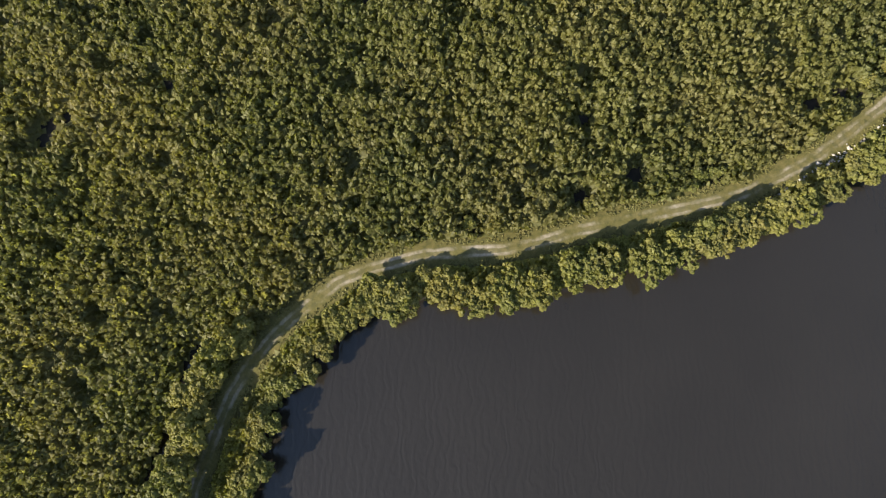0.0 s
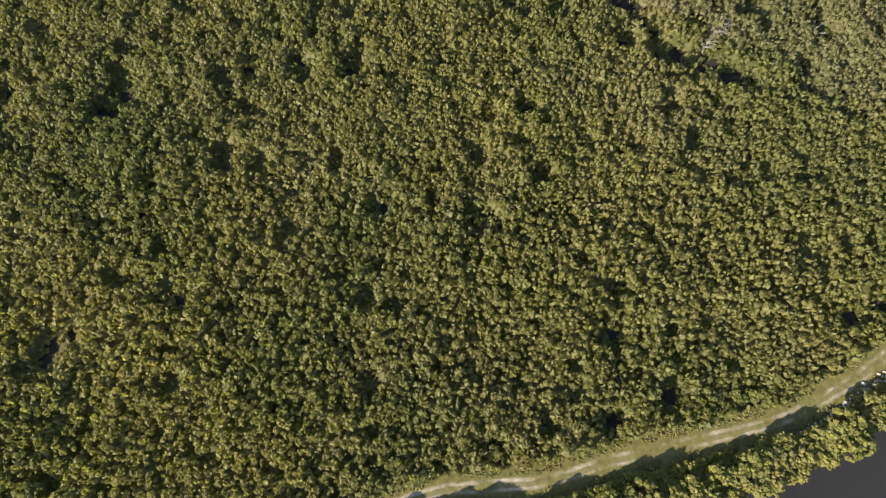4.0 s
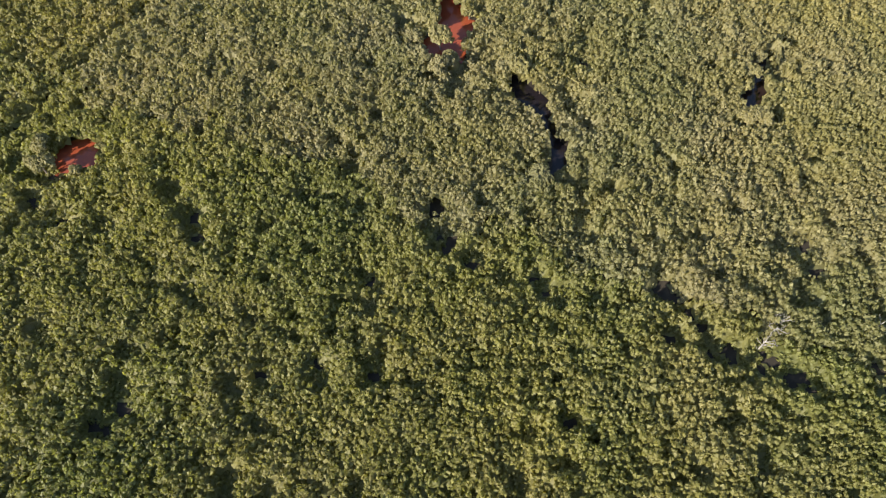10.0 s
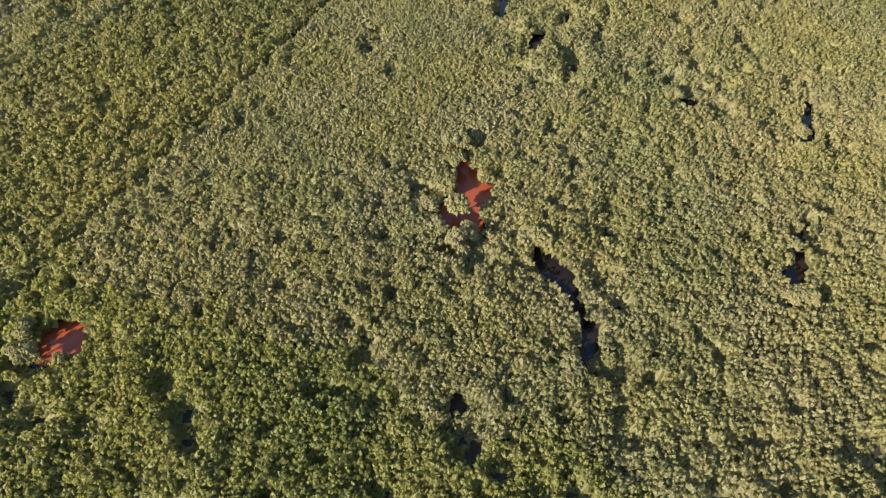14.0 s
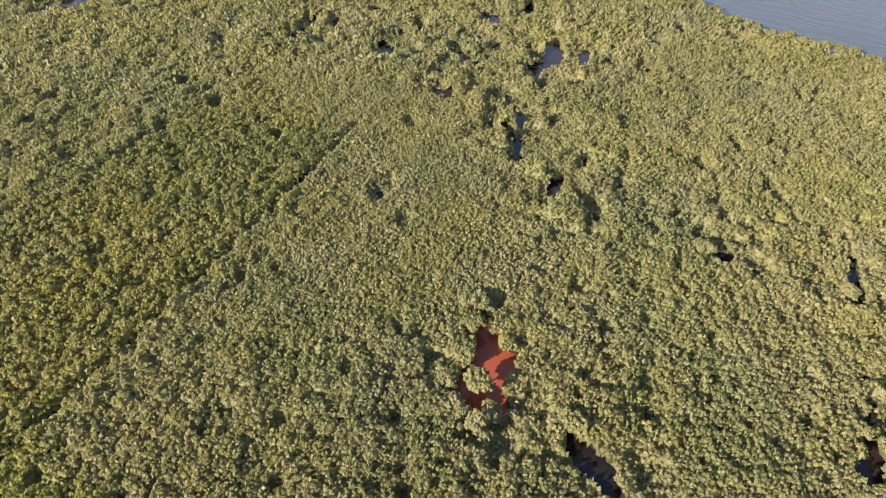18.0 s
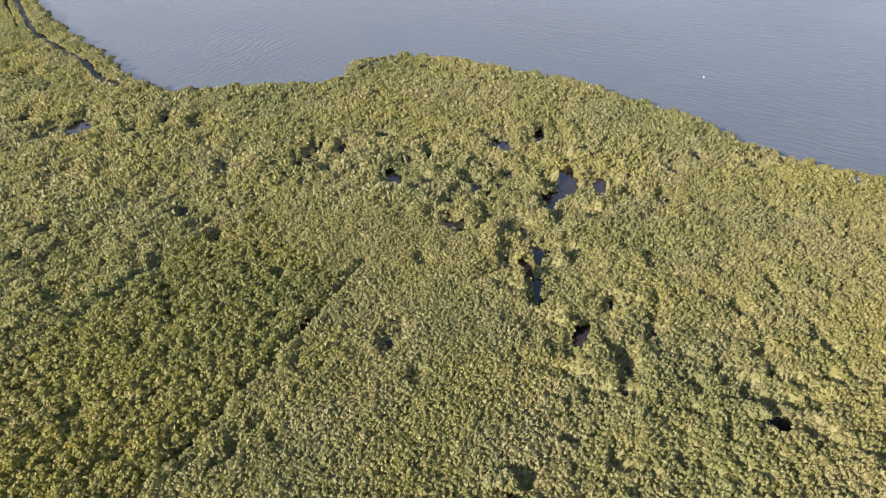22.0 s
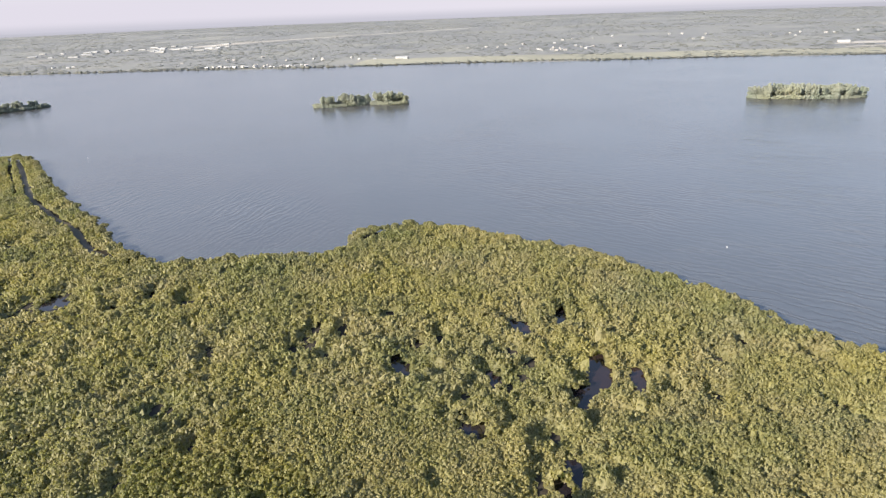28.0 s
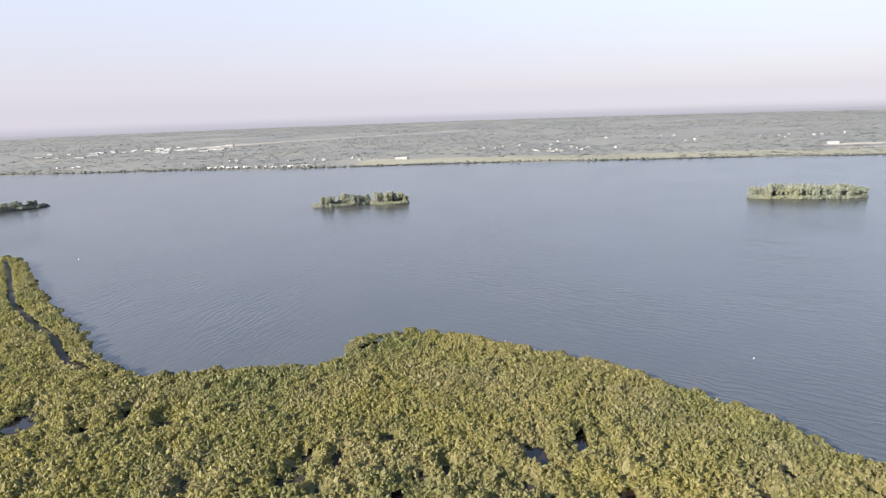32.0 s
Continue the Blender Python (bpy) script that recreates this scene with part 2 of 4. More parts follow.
def road_material():
    """Two pale wheel ruts with worn grass between and beside them."""
    m, nt, bsdf = material("dirt_track")
    uv = nt.nodes.new("ShaderNodeUVMap")
    uv.uv_map = "across"
    xyz = nt.nodes.new("ShaderNodeSeparateXYZ")
    nt.links.new(uv.outputs["UV"], xyz.inputs[0])
    pos = place_node(nt)
    wob = noise_node(nt, 0.35, 4.0, 0.6, pos)
    add = nt.nodes.new("ShaderNodeMath")
    add.operation = "MULTIPLY_ADD"
    add.inputs[1].default_value = 0.16
    nt.links.new(wob, add.inputs[0])
    nt.links.new(xyz.outputs["X"], add.inputs[2])
    ruts = ramp_node(nt, add.outputs[0], [(0.39, (0, 0, 0)), (0.44, (0.85, 0.85, 0.85)), (0.49, (1, 1, 1)), (0.53, (0.15, 0.15, 0.15)), (0.63, (0.2, 0.2, 0.2)), (0.665, (0.9, 0.9, 0.9)),
                                          (0.71, (0.75, 0.75, 0.75)), (0.76, (0, 0, 0))])
    wear = ramp_node(nt, noise_node(nt, 0.16, 5.0, 0.65, pos), [(0.42, (0.04, 0.04, 0.04)), (0.62, (0.95, 0.95, 0.95))])
    ruts = mix_node(nt, 1.0, ruts, wear, "MULTIPLY")
    verge = ramp_node(nt, noise_node(nt, 0.9, 6.0, 0.7, pos), [(0.3, (0.044, 0.043, 0.010)), (0.5, (0.088, 0.079, 0.018)), (0.7, (0.132, 0.106, 0.034))])
    dirt = ramp_node(nt, noise_node(nt, 2.2, 6.0, 0.7, pos), [(0.3, (0.20, 0.165, 0.122)), (0.7, (0.40, 0.35, 0.285))])
    nt.links.new(mix_node(nt, ruts, verge, dirt), bsdf.inputs["Base Color"])
    bsdf.inputs["Roughness"].default_value = 0.95
    bump_node(nt, bsdf, noise_node(nt, 4.0, 5.0, 0.7, pos), 0.6, 0.06)
    return m


ROAD = road_material()


# ---- helpers of this scene ----
def mesh_object(name, verts, faces, mat, parent=None, smooth=False):
    me = bpy.data.meshes.new(name)
    verts = np.asarray(verts, dtype=np.float32)
    faces = np.asarray(faces, dtype=np.int32)
    me.vertices.add(len(verts))
    me.vertices.foreach_set("co", verts.ravel())
    k = faces.shape[1]
    me.loops.add(faces.size)
    me.loops.foreach_set("vertex_index", faces.ravel())
    me.polygons.add(len(faces))
    me.polygons.foreach_set("loop_start", np.arange(0, faces.size, k, dtype=np.int32))
    me.polygons.foreach_set("use_smooth", np.full(len(faces), smooth))
    me.update(calc_edges=True)
    me.materials.append(mat)
    ob = new(name, me)
    ob.parent = parent
    return ob


def part(name, bm, mat, parent, label="", smooth=False):
    me = bpy.data.meshes.new(name)
    for f in bm.faces:
        f.smooth = smooth
    bm.to_mesh(me)
    bm.free()
    me.materials.append(mat)
    ob = new(name, me)
    ob.parent = parent
    return tagged(ob, label)


def curve_points(pts, step):
    """A smooth line through a few points, as evenly spaced places."""
    p = np.array(pts, float)
    ext = np.vstack([2 * p[0] - p[1], p, 2 * p[-1] - p[-2]])
    out = []
    for i in range(len(p) - 1):
        a, b, c, d = ext[i : i + 4]
        n = max(2, int(np.linalg.norm(c - b) / step))
        t = np.linspace(0, 1, n, endpoint=False)[:, None]
        out.append(0.5 * (2 * b + (c - a) * t + (2 * a - 5 * b + 4 * c - d) * t**2 + (3 * b - a - 3 * c + d) * t**3))
    return np.vstack([*out, p[-1:]])


def line_distance(q, line, reach=None):
    """Distance from places q to a line; with a reach, places well past it are just given as far."""
    best = np.full(len(q), 1e9)
    if reach is not None:
        lo, hi = line.min(0) - reach, line.max(0) + reach
        near = np.where((q[:, 0] > lo[0]) & (q[:, 0] < hi[0]) & (q[:, 1] > lo[1]) & (q[:, 1] < hi[1]))[0]
        if len(near):
            best[near] = line_distance(q[near], line)
        return best
    for a, b in zip(line[:-1], line[1:]):
        ab = b - a
        t = np.clip(((q - a) @ ab) / max(ab @ ab, 1e-9), 0, 1)
        best = np.minimum(best, np.hypot(*(q - a - t[:, None] * ab).T))
    return best


def inside(q, poly):
    res = np.zeros(len(q), bool)
    x, y = q[:, 0], q[:, 1]
    lo, hi = poly.min(0), poly.max(0)
    near = np.where((x >= lo[0]) & (x <= hi[0]) & (y >= lo[1]) & (y <= hi[1]))[0]
    xs, ys, r = x[near], y[near], np.zeros(len(near), bool)
    for (x0, y0), (x1, y1) in zip(poly, np.roll(poly, -1, axis=0)):
        if y0 == y1:
            continue
        r ^= ((y0 > ys) != (y1 > ys)) & (xs < (x1 - x0) * (ys - y0) / (y1 - y0) + x0)
    res[near] = r
    return res


def value_noise(q, size, seed):
    """Smooth noise from 0 to 1 at places q, with bumps of that many metres."""
    g = np.random.RandomState(seed).rand(256, 256)
    u = q / size + 1000.37
    i = np.floor(u).astype(int)
    f = u - i
    f = f * f * (3 - 2 * f)
    i &= 255
    j = (i + 1) & 255
    top = g[i[:, 0], i[:, 1]] * (1 - f[:, 0]) + g[j[:, 0], i[:, 1]] * f[:, 0]
    low = g[i[:, 0], j[:, 1]] * (1 - f[:, 0]) + g[j[:, 0], j[:, 1]] * f[:, 0]
    return top * (1 - f[:, 1]) + low * f[:, 1]


def tufts(centres, radius, tall, rs, rings=(5, 6), sprigs=6, rough=0.2):
    """Vertices and triangles of many leafy tufts: a ragged cap of leaves with sprigs that stick out of it."""
    n = len(centres)
    a, b = rings
    ang1 = np.arange(a) * 2 * np.pi / a
    ang2 = np.arange(b) * 2 * np.pi / b + 0.4
    base = np.vstack([[[0, 0, 1.0]], np.stack([0.6 * np.cos(ang1), 0.6 * np.sin(ang1), 0 * ang1 + 0.72], 1), np.stack([np.cos(ang2), np.sin(ang2), 0 * ang2 - 0.15], 1)])
    tri = [(0, 1 + i, 1 + (i + 1) % a) for i in range(a)]
    i = j = 0
    while i < a or j < b:
        if j >= b or (i < a and (i + 0.5) / a < (j + 0.9) / b):
            tri.append((1 + i % a, 1 + a + j % b, 1 + (i + 1) % a))
            i += 1
        else:
            tri.append((1 + i % a, 1 + a + j % b, 1 + a + (j + 1) % b))
            j += 1
    k = len(base)
    v = np.repeat(base[None], n, 0)
    v = v * (1 + rough * rs.randn(n, k, 1)) + 0.5 * rough * rs.randn(n, k, 3)
    t = np.array(tri)
    if sprigs:
        th = rs.rand(n, sprigs) * 2 * np.pi
        up = 0.15 + 0.8 * rs.rand(n, sprigs)
        d = np.stack([np.cos(th) * np.sqrt(1 - up**2), np.sin(th) * np.sqrt(1 - up**2), up], 2)
        side = np.stack([-np.sin(th), np.cos(th), 0.6 * rs.randn(n, sprigs)], 2) * 0.26
        tips = np.stack([d * 1.28 + 0.1 * rs.randn(n, sprigs, 3), d * 0.72 + side, d * 0.78 - side], 2).reshape(n, sprigs * 3, 3)
        v = np.concatenate([v, tips], 1)
        t = np.vstack([t, k + np.arange(sprigs * 3).reshape(sprigs, 3)])
        k += sprigs * 3
    rot = rs.rand(n) * 2 * np.pi
    c, s = np.cos(rot)[:, None], np.sin(rot)[:, None]
    x, y = v[:, :, 0] * c - v[:, :, 1] * s, v[:, :, 0] * s + v[:, :, 1] * c
    v = np.stack([x * radius[:, None], y * radius[:, None], v[:, :, 2] * tall[:, None]], 2) + centres[:, None, :]
    f = (np.arange(n)[:, None, None] * k + t[None]).reshape(-1, 3)
    return v.reshape(-1, 3), f


# ---- plan ----
ROAD_LINE = curve_points([(-85.0, -400.0), (-70.0, -200.0), (-58.0, -90.0), (-49.9, -47.6), (-44.5, -24.3), (-41.7, -16.5), (-38.8, -8.6), (-34.8, -1.7), (-29.7, 4.4), (-23.9, 9.4), (-18.2, 13.5), (-12.8, 15.7),
                          (-7.5, 16.9), (-1.1, 18.2), (13.9, 18.9), (20.3, 20.1), (26.8, 21.9), (40.9, 24.4), (57.4, 27.7), (65.2, 30.8), (72.0, 34.0), (79.1, 38.4), (88.5, 45.2), (110.3, 59.9), (201.5, 112.5)], 1.5)
SPIT_TRACK = curve_points([(-368.3, 742.4), (-341.0, 699.2), (-311.4, 651.0), (-286.4, 610.5), (-269.8, 591.0), (-251.5, 568.0), (-236.7, 552.6), (-222.5, 537.3), (-205.3, 511.8), (-194.1, 497.7), (-180.0, 485.6)], 4.0)
SPIT_DITCH = curve_points([(-380.0, 752.0), (-372.6, 739.0), (-345.6, 690.9), (-321.9, 652.9), (-301.6, 619.9)], 4.0)
POINT_TRACK = curve_points([(-26.7, 511.3), (-35.3, 506.1), (-45.3, 492.9), (-56.7, 482.3), (-74.1, 473.8)], 3.0)
DITCH = curve_points([(-70.0, -90.0), (-55.8, -39.6), (-51.1, -22.2), (-49.3, -16.4), (-46.8, -10.5), (-45.8, -4.4), (-44.0, 0.7)], 1.5)
SOUTH_SHORE = [(-70.0, -420.0), (-56.0, -200.0), (-47.0, -95.0), (-40.0, -49.6), (-35.9, -23.7), (-32.9, -16.3), (-30.9, -8.8), (-27.9, -3.4), (-20.5, 3.1), (-14.0, 7.0), (-2.9, 9.8), (9.1, 8.0), (19.5, 10.0), (30.2, 13.8), (42.9, 15.2),
               (55.9, 18.5), (65.9, 21.5), (75.9, 27.5), (86.4, 35.0), (130.6, 62.0), (201.7, 98.5), (284.0, 129.4), (336.7, 146.6)]
NORTH_SHORE = [(304.0, 191.5), (230.9, 262.0), (164.5, 328.3), (141.1, 348.0), (121.0, 371.5), (112.2, 397.2), (96.6, 417.2), (80.5, 438.6), (69.3, 456.2), (46.8, 472.2), (19.6, 492.5), (-10.7, 511.4), (-36.3, 510.7), (-53.9, 503.0),
               (-52.4, 488.1), (-59.0, 478.4), (-87.3, 473.9), (-115.4, 471.9), (-143.8, 471.6), (-164.3, 481.4), (-185.3, 504.8), (-197.0, 520.5), (-220.4, 554.2), (-254.0, 595.7), (-288.0, 644.4), (-322.0, 696.0), (-345.0, 730.0), (-362.0, 750.0), (-380.0, 760.0)]
LAND = np.vstack([curve_points(SOUTH_SHORE, 5), curve_points(NORTH_SHORE, 6), [(-420, 755), (-520, 660), (-950, 640), (-950, -420)]])
FAR_SHORE = curve_points([(-5600, 2150), (-2658, 1895), (-1843, 1835), (-943, 1697), (-547, 1645), (-227, 1579), (75, 1553), (413, 1483), (656, 1447), (899, 1383), (1872, 1181), (5600, 350)], 40)
FAR_LAND = np.vstack([FAR_SHORE, [(5600, 5600), (-5600, 5600)]])
ISLES = [(-592, 1079, 78, 16, 40), (-107, 1015, 38, 13, 12), (-46, 1012, 25, 11, -10), (452, 920, 68, 15, -14)]

# Pools in the forest: outline, water, and how far the opening in the trees reaches past it towards the south.
POOLS = [
    ([(-95.4, 158.9), (-95.6, 161.9), (-92.6, 164.7), (-87.9, 165.3), (-86.1, 162.0), (-85.9, 159.0), (-90.1, 158.2), (-92.2, 156.7)], "red", 1.4),
    ([(-1.2, 212.1), (1.8, 212.5), (1.8, 207.0), (3.7, 205.7), (4.4, 200.7), (7.8, 199.7), (4.6, 194.2), (3.1, 189.4), (4.0, 185.5), (-0.4, 183.9), (-4.6, 184.2), (-7.1, 193.1), (-3.1, 197.8), (-2.1, 205.1)], "red", 0.6),
    ([(14.5, 179.3), (17.0, 177.2), (22.6, 170.0), (22.7, 165.9), (23.6, 159.4), (25.6, 156.3), (23.9, 150.5), (20.2, 146.6), (17.9, 147.3), (21.1, 152.2), (21.4, 158.0), (19.8, 164.4), (17.3, 169.5), (14.5, 174.0)], "dark", 0.8),
    ([(81.8, 181.8), (78.7, 179.2), (75.6, 172.3), (75.6, 168.9), (72.0, 164.1), (69.6, 159.5), (68.9, 162.7), (68.0, 166.1), (71.7, 169.2), (74.2, 174.1), (77.7, 180.2)], "brown", 1.0),
    ([(64.8, 231.8), (67.3, 228.9), (66.1, 224.7), (62.2, 225.0)], "dark", 1.5),
    ([(97.5, 226.4), (99.2, 225.0), (95.2, 215.5), (93.7, 209.8), (90.3, 208.9), (94.1, 218.0)], "dark", 1.5),
    ([(16.9, 394.0), (24.0, 390.2), (22.7, 380.6), (17.9, 381.2)], "brown", 3.2),
    ([(36.6, 397.6), (40.9, 400.3), (39.1, 390.1), (35.4, 390.5)], "dark", 3.2),
    ([(40.0, 362.7), (46.5, 360.4), (44.5, 346.4), (39.8, 344.7), (37.5, 349.5)], "brown", 3.2),
    ([(29.4, 341.5), (32.5, 341.1), (40.0, 345.6), (32.5, 334.8)], "dark", 3.2),
    ([(52.6, 352.5), (57.2, 353.0), (53.2, 338.9), (49.9, 337.1)], "brown", 3.2),
    ([(-30.4, 366.8), (-27.0, 368.9), (-22.2, 358.6), (-24.5, 355.5)], "dark", 3.2),
    ([(-8.9, 329.8), (-4.9, 326.6), (-0.1, 323.1), (-5.1, 322.9)], "dark", 3.0),
    ([(19.7, 307.9), (24.0, 307.4), (22.0, 299.4), (19.4, 302.8)], "dark", 3.2),
    ([(3.5, 352.7), (5.6, 353.9), (7.9, 350.8), (6.4, 348.2), (3.9, 349.9)], "brown", 3.0),
    ([(-189.5, 433.4), (-181.3, 438.4), (-175.2, 434.0), (-182.6, 430.0)], "dark", 3.5),
    ([(14.3, 296.9), (18.1, 297.5), (17.9, 292.6), (14.5, 292.3)], "dark", 3.2),
    ([(18.2, 292.0), (21.1, 288.7), (17.9, 280.6), (16.9, 284.9)], "dark", 1.5),
    ([(25.3, 263.5), (30.1, 266.6), (28.7, 260.9), (24.1, 257.8)], "brown", 1.5),
]
# Dark openings with no water in sight: place and radius.
GAPS = np.array([(-67.3, 99.1, 2.2), (-72.0, 95.5, 1.4), (-18.9, 102.1, 1.8), (-30.4, 105.4, 1.2), (-41.1, 103.9, 1.5), (-5.6, 139.7, 2.6), (-2.5, 132.4, 2.2), (40.3, 118.1, 2.6), (45.5, 109.2, 1.8), (49.6, 104.3, 1.8),
                 (62.1, 98.3, 2.2), (56.9, 101.8, 2.2), (-92.4, 100.3, 1.6), (16.9, 91.9, 1.4), (-60.1, 141.1, 1.8), (-51.6, 53.8, 1.8), (-75.0, 45.9, 2.0), (-20.4, 122.7, 1.5), (76.9, 98.9, 1.6)])
GAPS_NORTH = np.array([(28.6, 166.3, 1.2), (30.9, 161.3, 1.5), (20.0, 360.9, 3), (10.3, 345.2, 2.4), (-5.2, 341.8, 2.4), (4.4, 355.5, 2.4), (-20.0, 378.3, 2.8), (-11.3, 382.5, 2.6), (74.6, 334.0, 2.6), (85.3, 355.6, 2.6), (19.3, 318.7, 2.4),
                       (11.3, 302.1, 2.2), (47.4, 263.1, 1.8), (38.4, 275.9, 1.8), (-23.3, 270.5, 1.6), (-182.5, 439.1, 6), (-193.4, 432.1, 4), (-247.2, 513.5, 5), (6.9, 351.8, 2.4), (108.7, 325.5, 2.4)])
HOLLOWS_SOUTH = [(-94.6, 155.0, 1.8), (-99.4, 154.6, 1.6), (-97.3, 146.9, 1.8), (-89.8, 142.1, 1.8), (-82.8, 155.0, 1.5), (-78.7, 139.9, 1.5), (-64.9, 146.2, 1.8), (-59.9, 141.6, 2.0), (-18.4, 167.5, 1.5),
             (32.7, 182.1, 1.4), (-35.0, 145.0, 1.3), (25.7, 133.0, 1.3), (39.5, 118.0, 2.2), (59.3, 135.4, 1.4), (53.5, 187.2, 1.1), (24.9, 199.3, 1.1), (-18.3, 121.2, 1.6), (52.5, 200.4, 1.2),
             (33.2, 181.9, 1.8), (34.6, 190.4, 1.6), (36.2, 252.3, 1.4), (46.2, 262.5, 1.6)]
HOLLOWS_MIDDLE = [(74.5, 273.8, 1.5), (76.1, 236.6, 1.7), (84.4, 239.8, 1.7), (90.0, 259.5, 1.4), (-18.9, 250.6, 1.4), (50.3, 242.6, 1.2), (29.4, 206.0, 1.4), (73.5, 251.7, 1.2), (107.5, 237.9, 1.3),
             (-105.3, 345.4, 3.0), (-97.1, 379.9, 3.2), (-122.0, 426.9, 3.5), (-139.8, 436.3, 3.0), (-63.7, 387.6, 2.6), (-49.2, 394.9, 2.6), (-88.8, 229.9, 1.8), (26.1, 136.2, 1.4), (26.6, 117.8, 1.6),
             (32.6, 116.0, 1.6), (44.2, 111.9, 1.8), (45.8, 106.9, 1.7), (8.4, 122.4, 1.4)]
HOLLOWS_NORTH = [(13.6, 124.4, 1.3), (-87.9, 115.6, 1.4), (-89.7, 142.4, 1.8), (-98.2, 148.6, 1.8), (-79.5, 140.2, 1.6), (-66.1, 148.5, 1.5), (73.3, 122.8, 1.6), (67.7, 114.3, 1.5), (25.3, 58.7, 1.0),
             (70.7, 57.4, 1.4), (38.2, 81.6, 1.1), (-34.9, 115.1, 1.0), (-60.1, 394.4, 3.0), (-99.3, 383.1, 2.6), (-119.4, 428.1, 3.0), (-152.2, 423.6, 3.0), (-101.1, 344.7, 2.4), (117.2, 354.5, 2.6),
             (121.9, 342.8, 2.4), (-31.0, 406.0, 2.4)]
SHADE_SOUTH = [(-71.0, 22.0, 1.3), (6.3, 24.3, 2), (28.1, 28.6, 2), (38.8, 32.3, 2), (54.4, 32.8, 1.2), (-15.1, 36.3, 1.5), (-51.9, 38.2, 1.4), (-76.3, 43.8, 2), (29.7, 44.3, 2), (74.5, 45.7, 2), (-72.0, 48.0, 1.8), 
             (80.3, 48.0, 2.2), (-10.7, 51.3, 1.3), (-16.1, 52.7, 1.6), (-54.3, 55.2, 1.6), (-64.4, 57.9, 1.4), (68.5, 59.8, 1.5), (-30.6, 67.7, 1.2), (-12.7, 71.8, 2), (63.8, 74.9, 1.5), (18.9, 76.1, 1.6), (-59.5, 78.0, 1.5), 
             (6.9, 81.6, 1.4), (-21.8, 82.8, 1.5), (50.3, 82.8, 1.5), (15.0, 84.1, 1.5), (8.9, 90.0, 1.6), (-40.8, 93.9, 1.5), (-69.6, 94.5, 1.8), (77.0, 94.6, 2.2), (63.4, 95.4, 2), (59.9, 97.8, 2.2)]
SHADE_MIDDLE = [(55.2, 100.3, 2.0), (-46.3, 101.6, 1.4), (50.3, 102.3, 2), (46.1, 103.1, 2), (-30.0, 103.1, 1.6), (-68.2, 103.9, 1.6), (39.2, 107.1, 2), (-67.7, 109.8, 1.5), (42.2, 115.9, 2), (15.9, 118.5, 1.8), (72.5, 120.5, 2.2), 
             (14.0, 121.9, 1.8), (1.3, 126.0, 2), (71.9, 126.1, 2.2), (66.8, 127.1, 1.5), (-4.0, 129.8, 2), (78.4, 131.4, 1.4), (-5.1, 132.8, 2.4), (-58.4, 136.0, 2.2), (-24.7, 152.5, 1.5), (26.9, 218.1, 1.5), (25.1, 220.4, 1.5), 
             (74.3, 221.1, 1.6), (71.4, 222.9, 1.6), (62.5, 230.8, 1.5), (79.1, 234.2, 1.8), (34.5, 239.1, 1.6), (33.1, 241.0, 1.8), (71.0, 242.6, 1.4), (-104.4, 244.0, 1.6), (36.3, 249.4, 1.8)]
SHADE_NORTH = [(90.6, 252.0, 1.6), (90.2, 255.3, 1.6), (-26.1, 265.1, 1.8), (-23.9, 266.3, 1.5), (73.7, 268.6, 2), (36.4, 271.7, 1.5), (88.6, 278.9, 1.5), (18.4, 279.7, 2), (11.2, 297.7, 2.2), (-16.3, 303.1, 1.6), (-103.5, 310.2, 2.2), 
             (111.8, 316.0, 2), (-88.1, 323.6, 2), (-6.0, 326.7, 2.4), (31.0, 334.1, 2.8), (-152.3, 335.2, 2.5), (150.1, 340.9, 2.4), (15.9, 352.1, 3), (153.9, 354.8, 2), (99.4, 366.5, 2.2), (15.0, 368.7, 3), (-54.2, 374.3, 2.2), 
             (-62.0, 380.5, 2.4), (-66.8, 380.9, 2.6), (-60.1, 382.6, 3), (-49.1, 388.9, 2.6), (-194.1, 422.2, 3.5), (-189.8, 426.5, 3.2), (-181.7, 428.6, 3.5), (-177.7, 431.3, 4), (-214.2, 446.1, 3.5)]
HOLLOWS = np.array(HOLLOWS_SOUTH + HOLLOWS_MIDDLE + HOLLOWS_NORTH + SHADE_SOUTH + SHADE_MIDDLE + SHADE_NORTH)
FIELD_DITCHES = [np.array([(-109.5, 167.0), (-77.4, 223.5), (-53.2, 266.3), (-35.5, 301.6)], float), np.array([(-151.0, 236.0), (-137.8, 260.1), (-121.3, 280.2), (-100.6, 310.0)], float),
                 np.array([(-172.0, 262.0), (-155.0, 295.0), (-143.0, 314.5), (-134.0, 333.0)], float)]
OLD_DITCH = np.array([(-46.6, 150.8), (-32.1, 146.7), (-5.7, 133.0), (13.7, 119.5), (37.6, 111.1), (49.9, 102.0), (62.9, 95.1), (82.0, 88.0)], float)
# An even, fine-leaved stand between the ditched plot and the northern pools.
EVEN_STAND = np.array([(-88, 340), (-30, 338), (2, 322), (11, 278), (11, 247), (0, 214), (-31, 205), (-60, 215), (-52, 240), (-31, 290), (-60, 318)], float)


# ---- ground and water ----
def graded(lo, core_lo, core_hi, hi, step):
    """Coordinates with even steps in the middle that grow outwards."""
    mid = list(np.arange(core_lo, core_hi + step, step))
    s, up = step, [mid[-1]]
    while up[-1] < hi:
        s *= 1.12
        up.append(up[-1] + min(s, 90))
    s, down = step, [mid[0]]
    while down[-1] > lo:
        s *= 1.12
        down.append(down[-1] - min(s, 90))
    return np.array(down[:0:-1] + mid + up[1:])


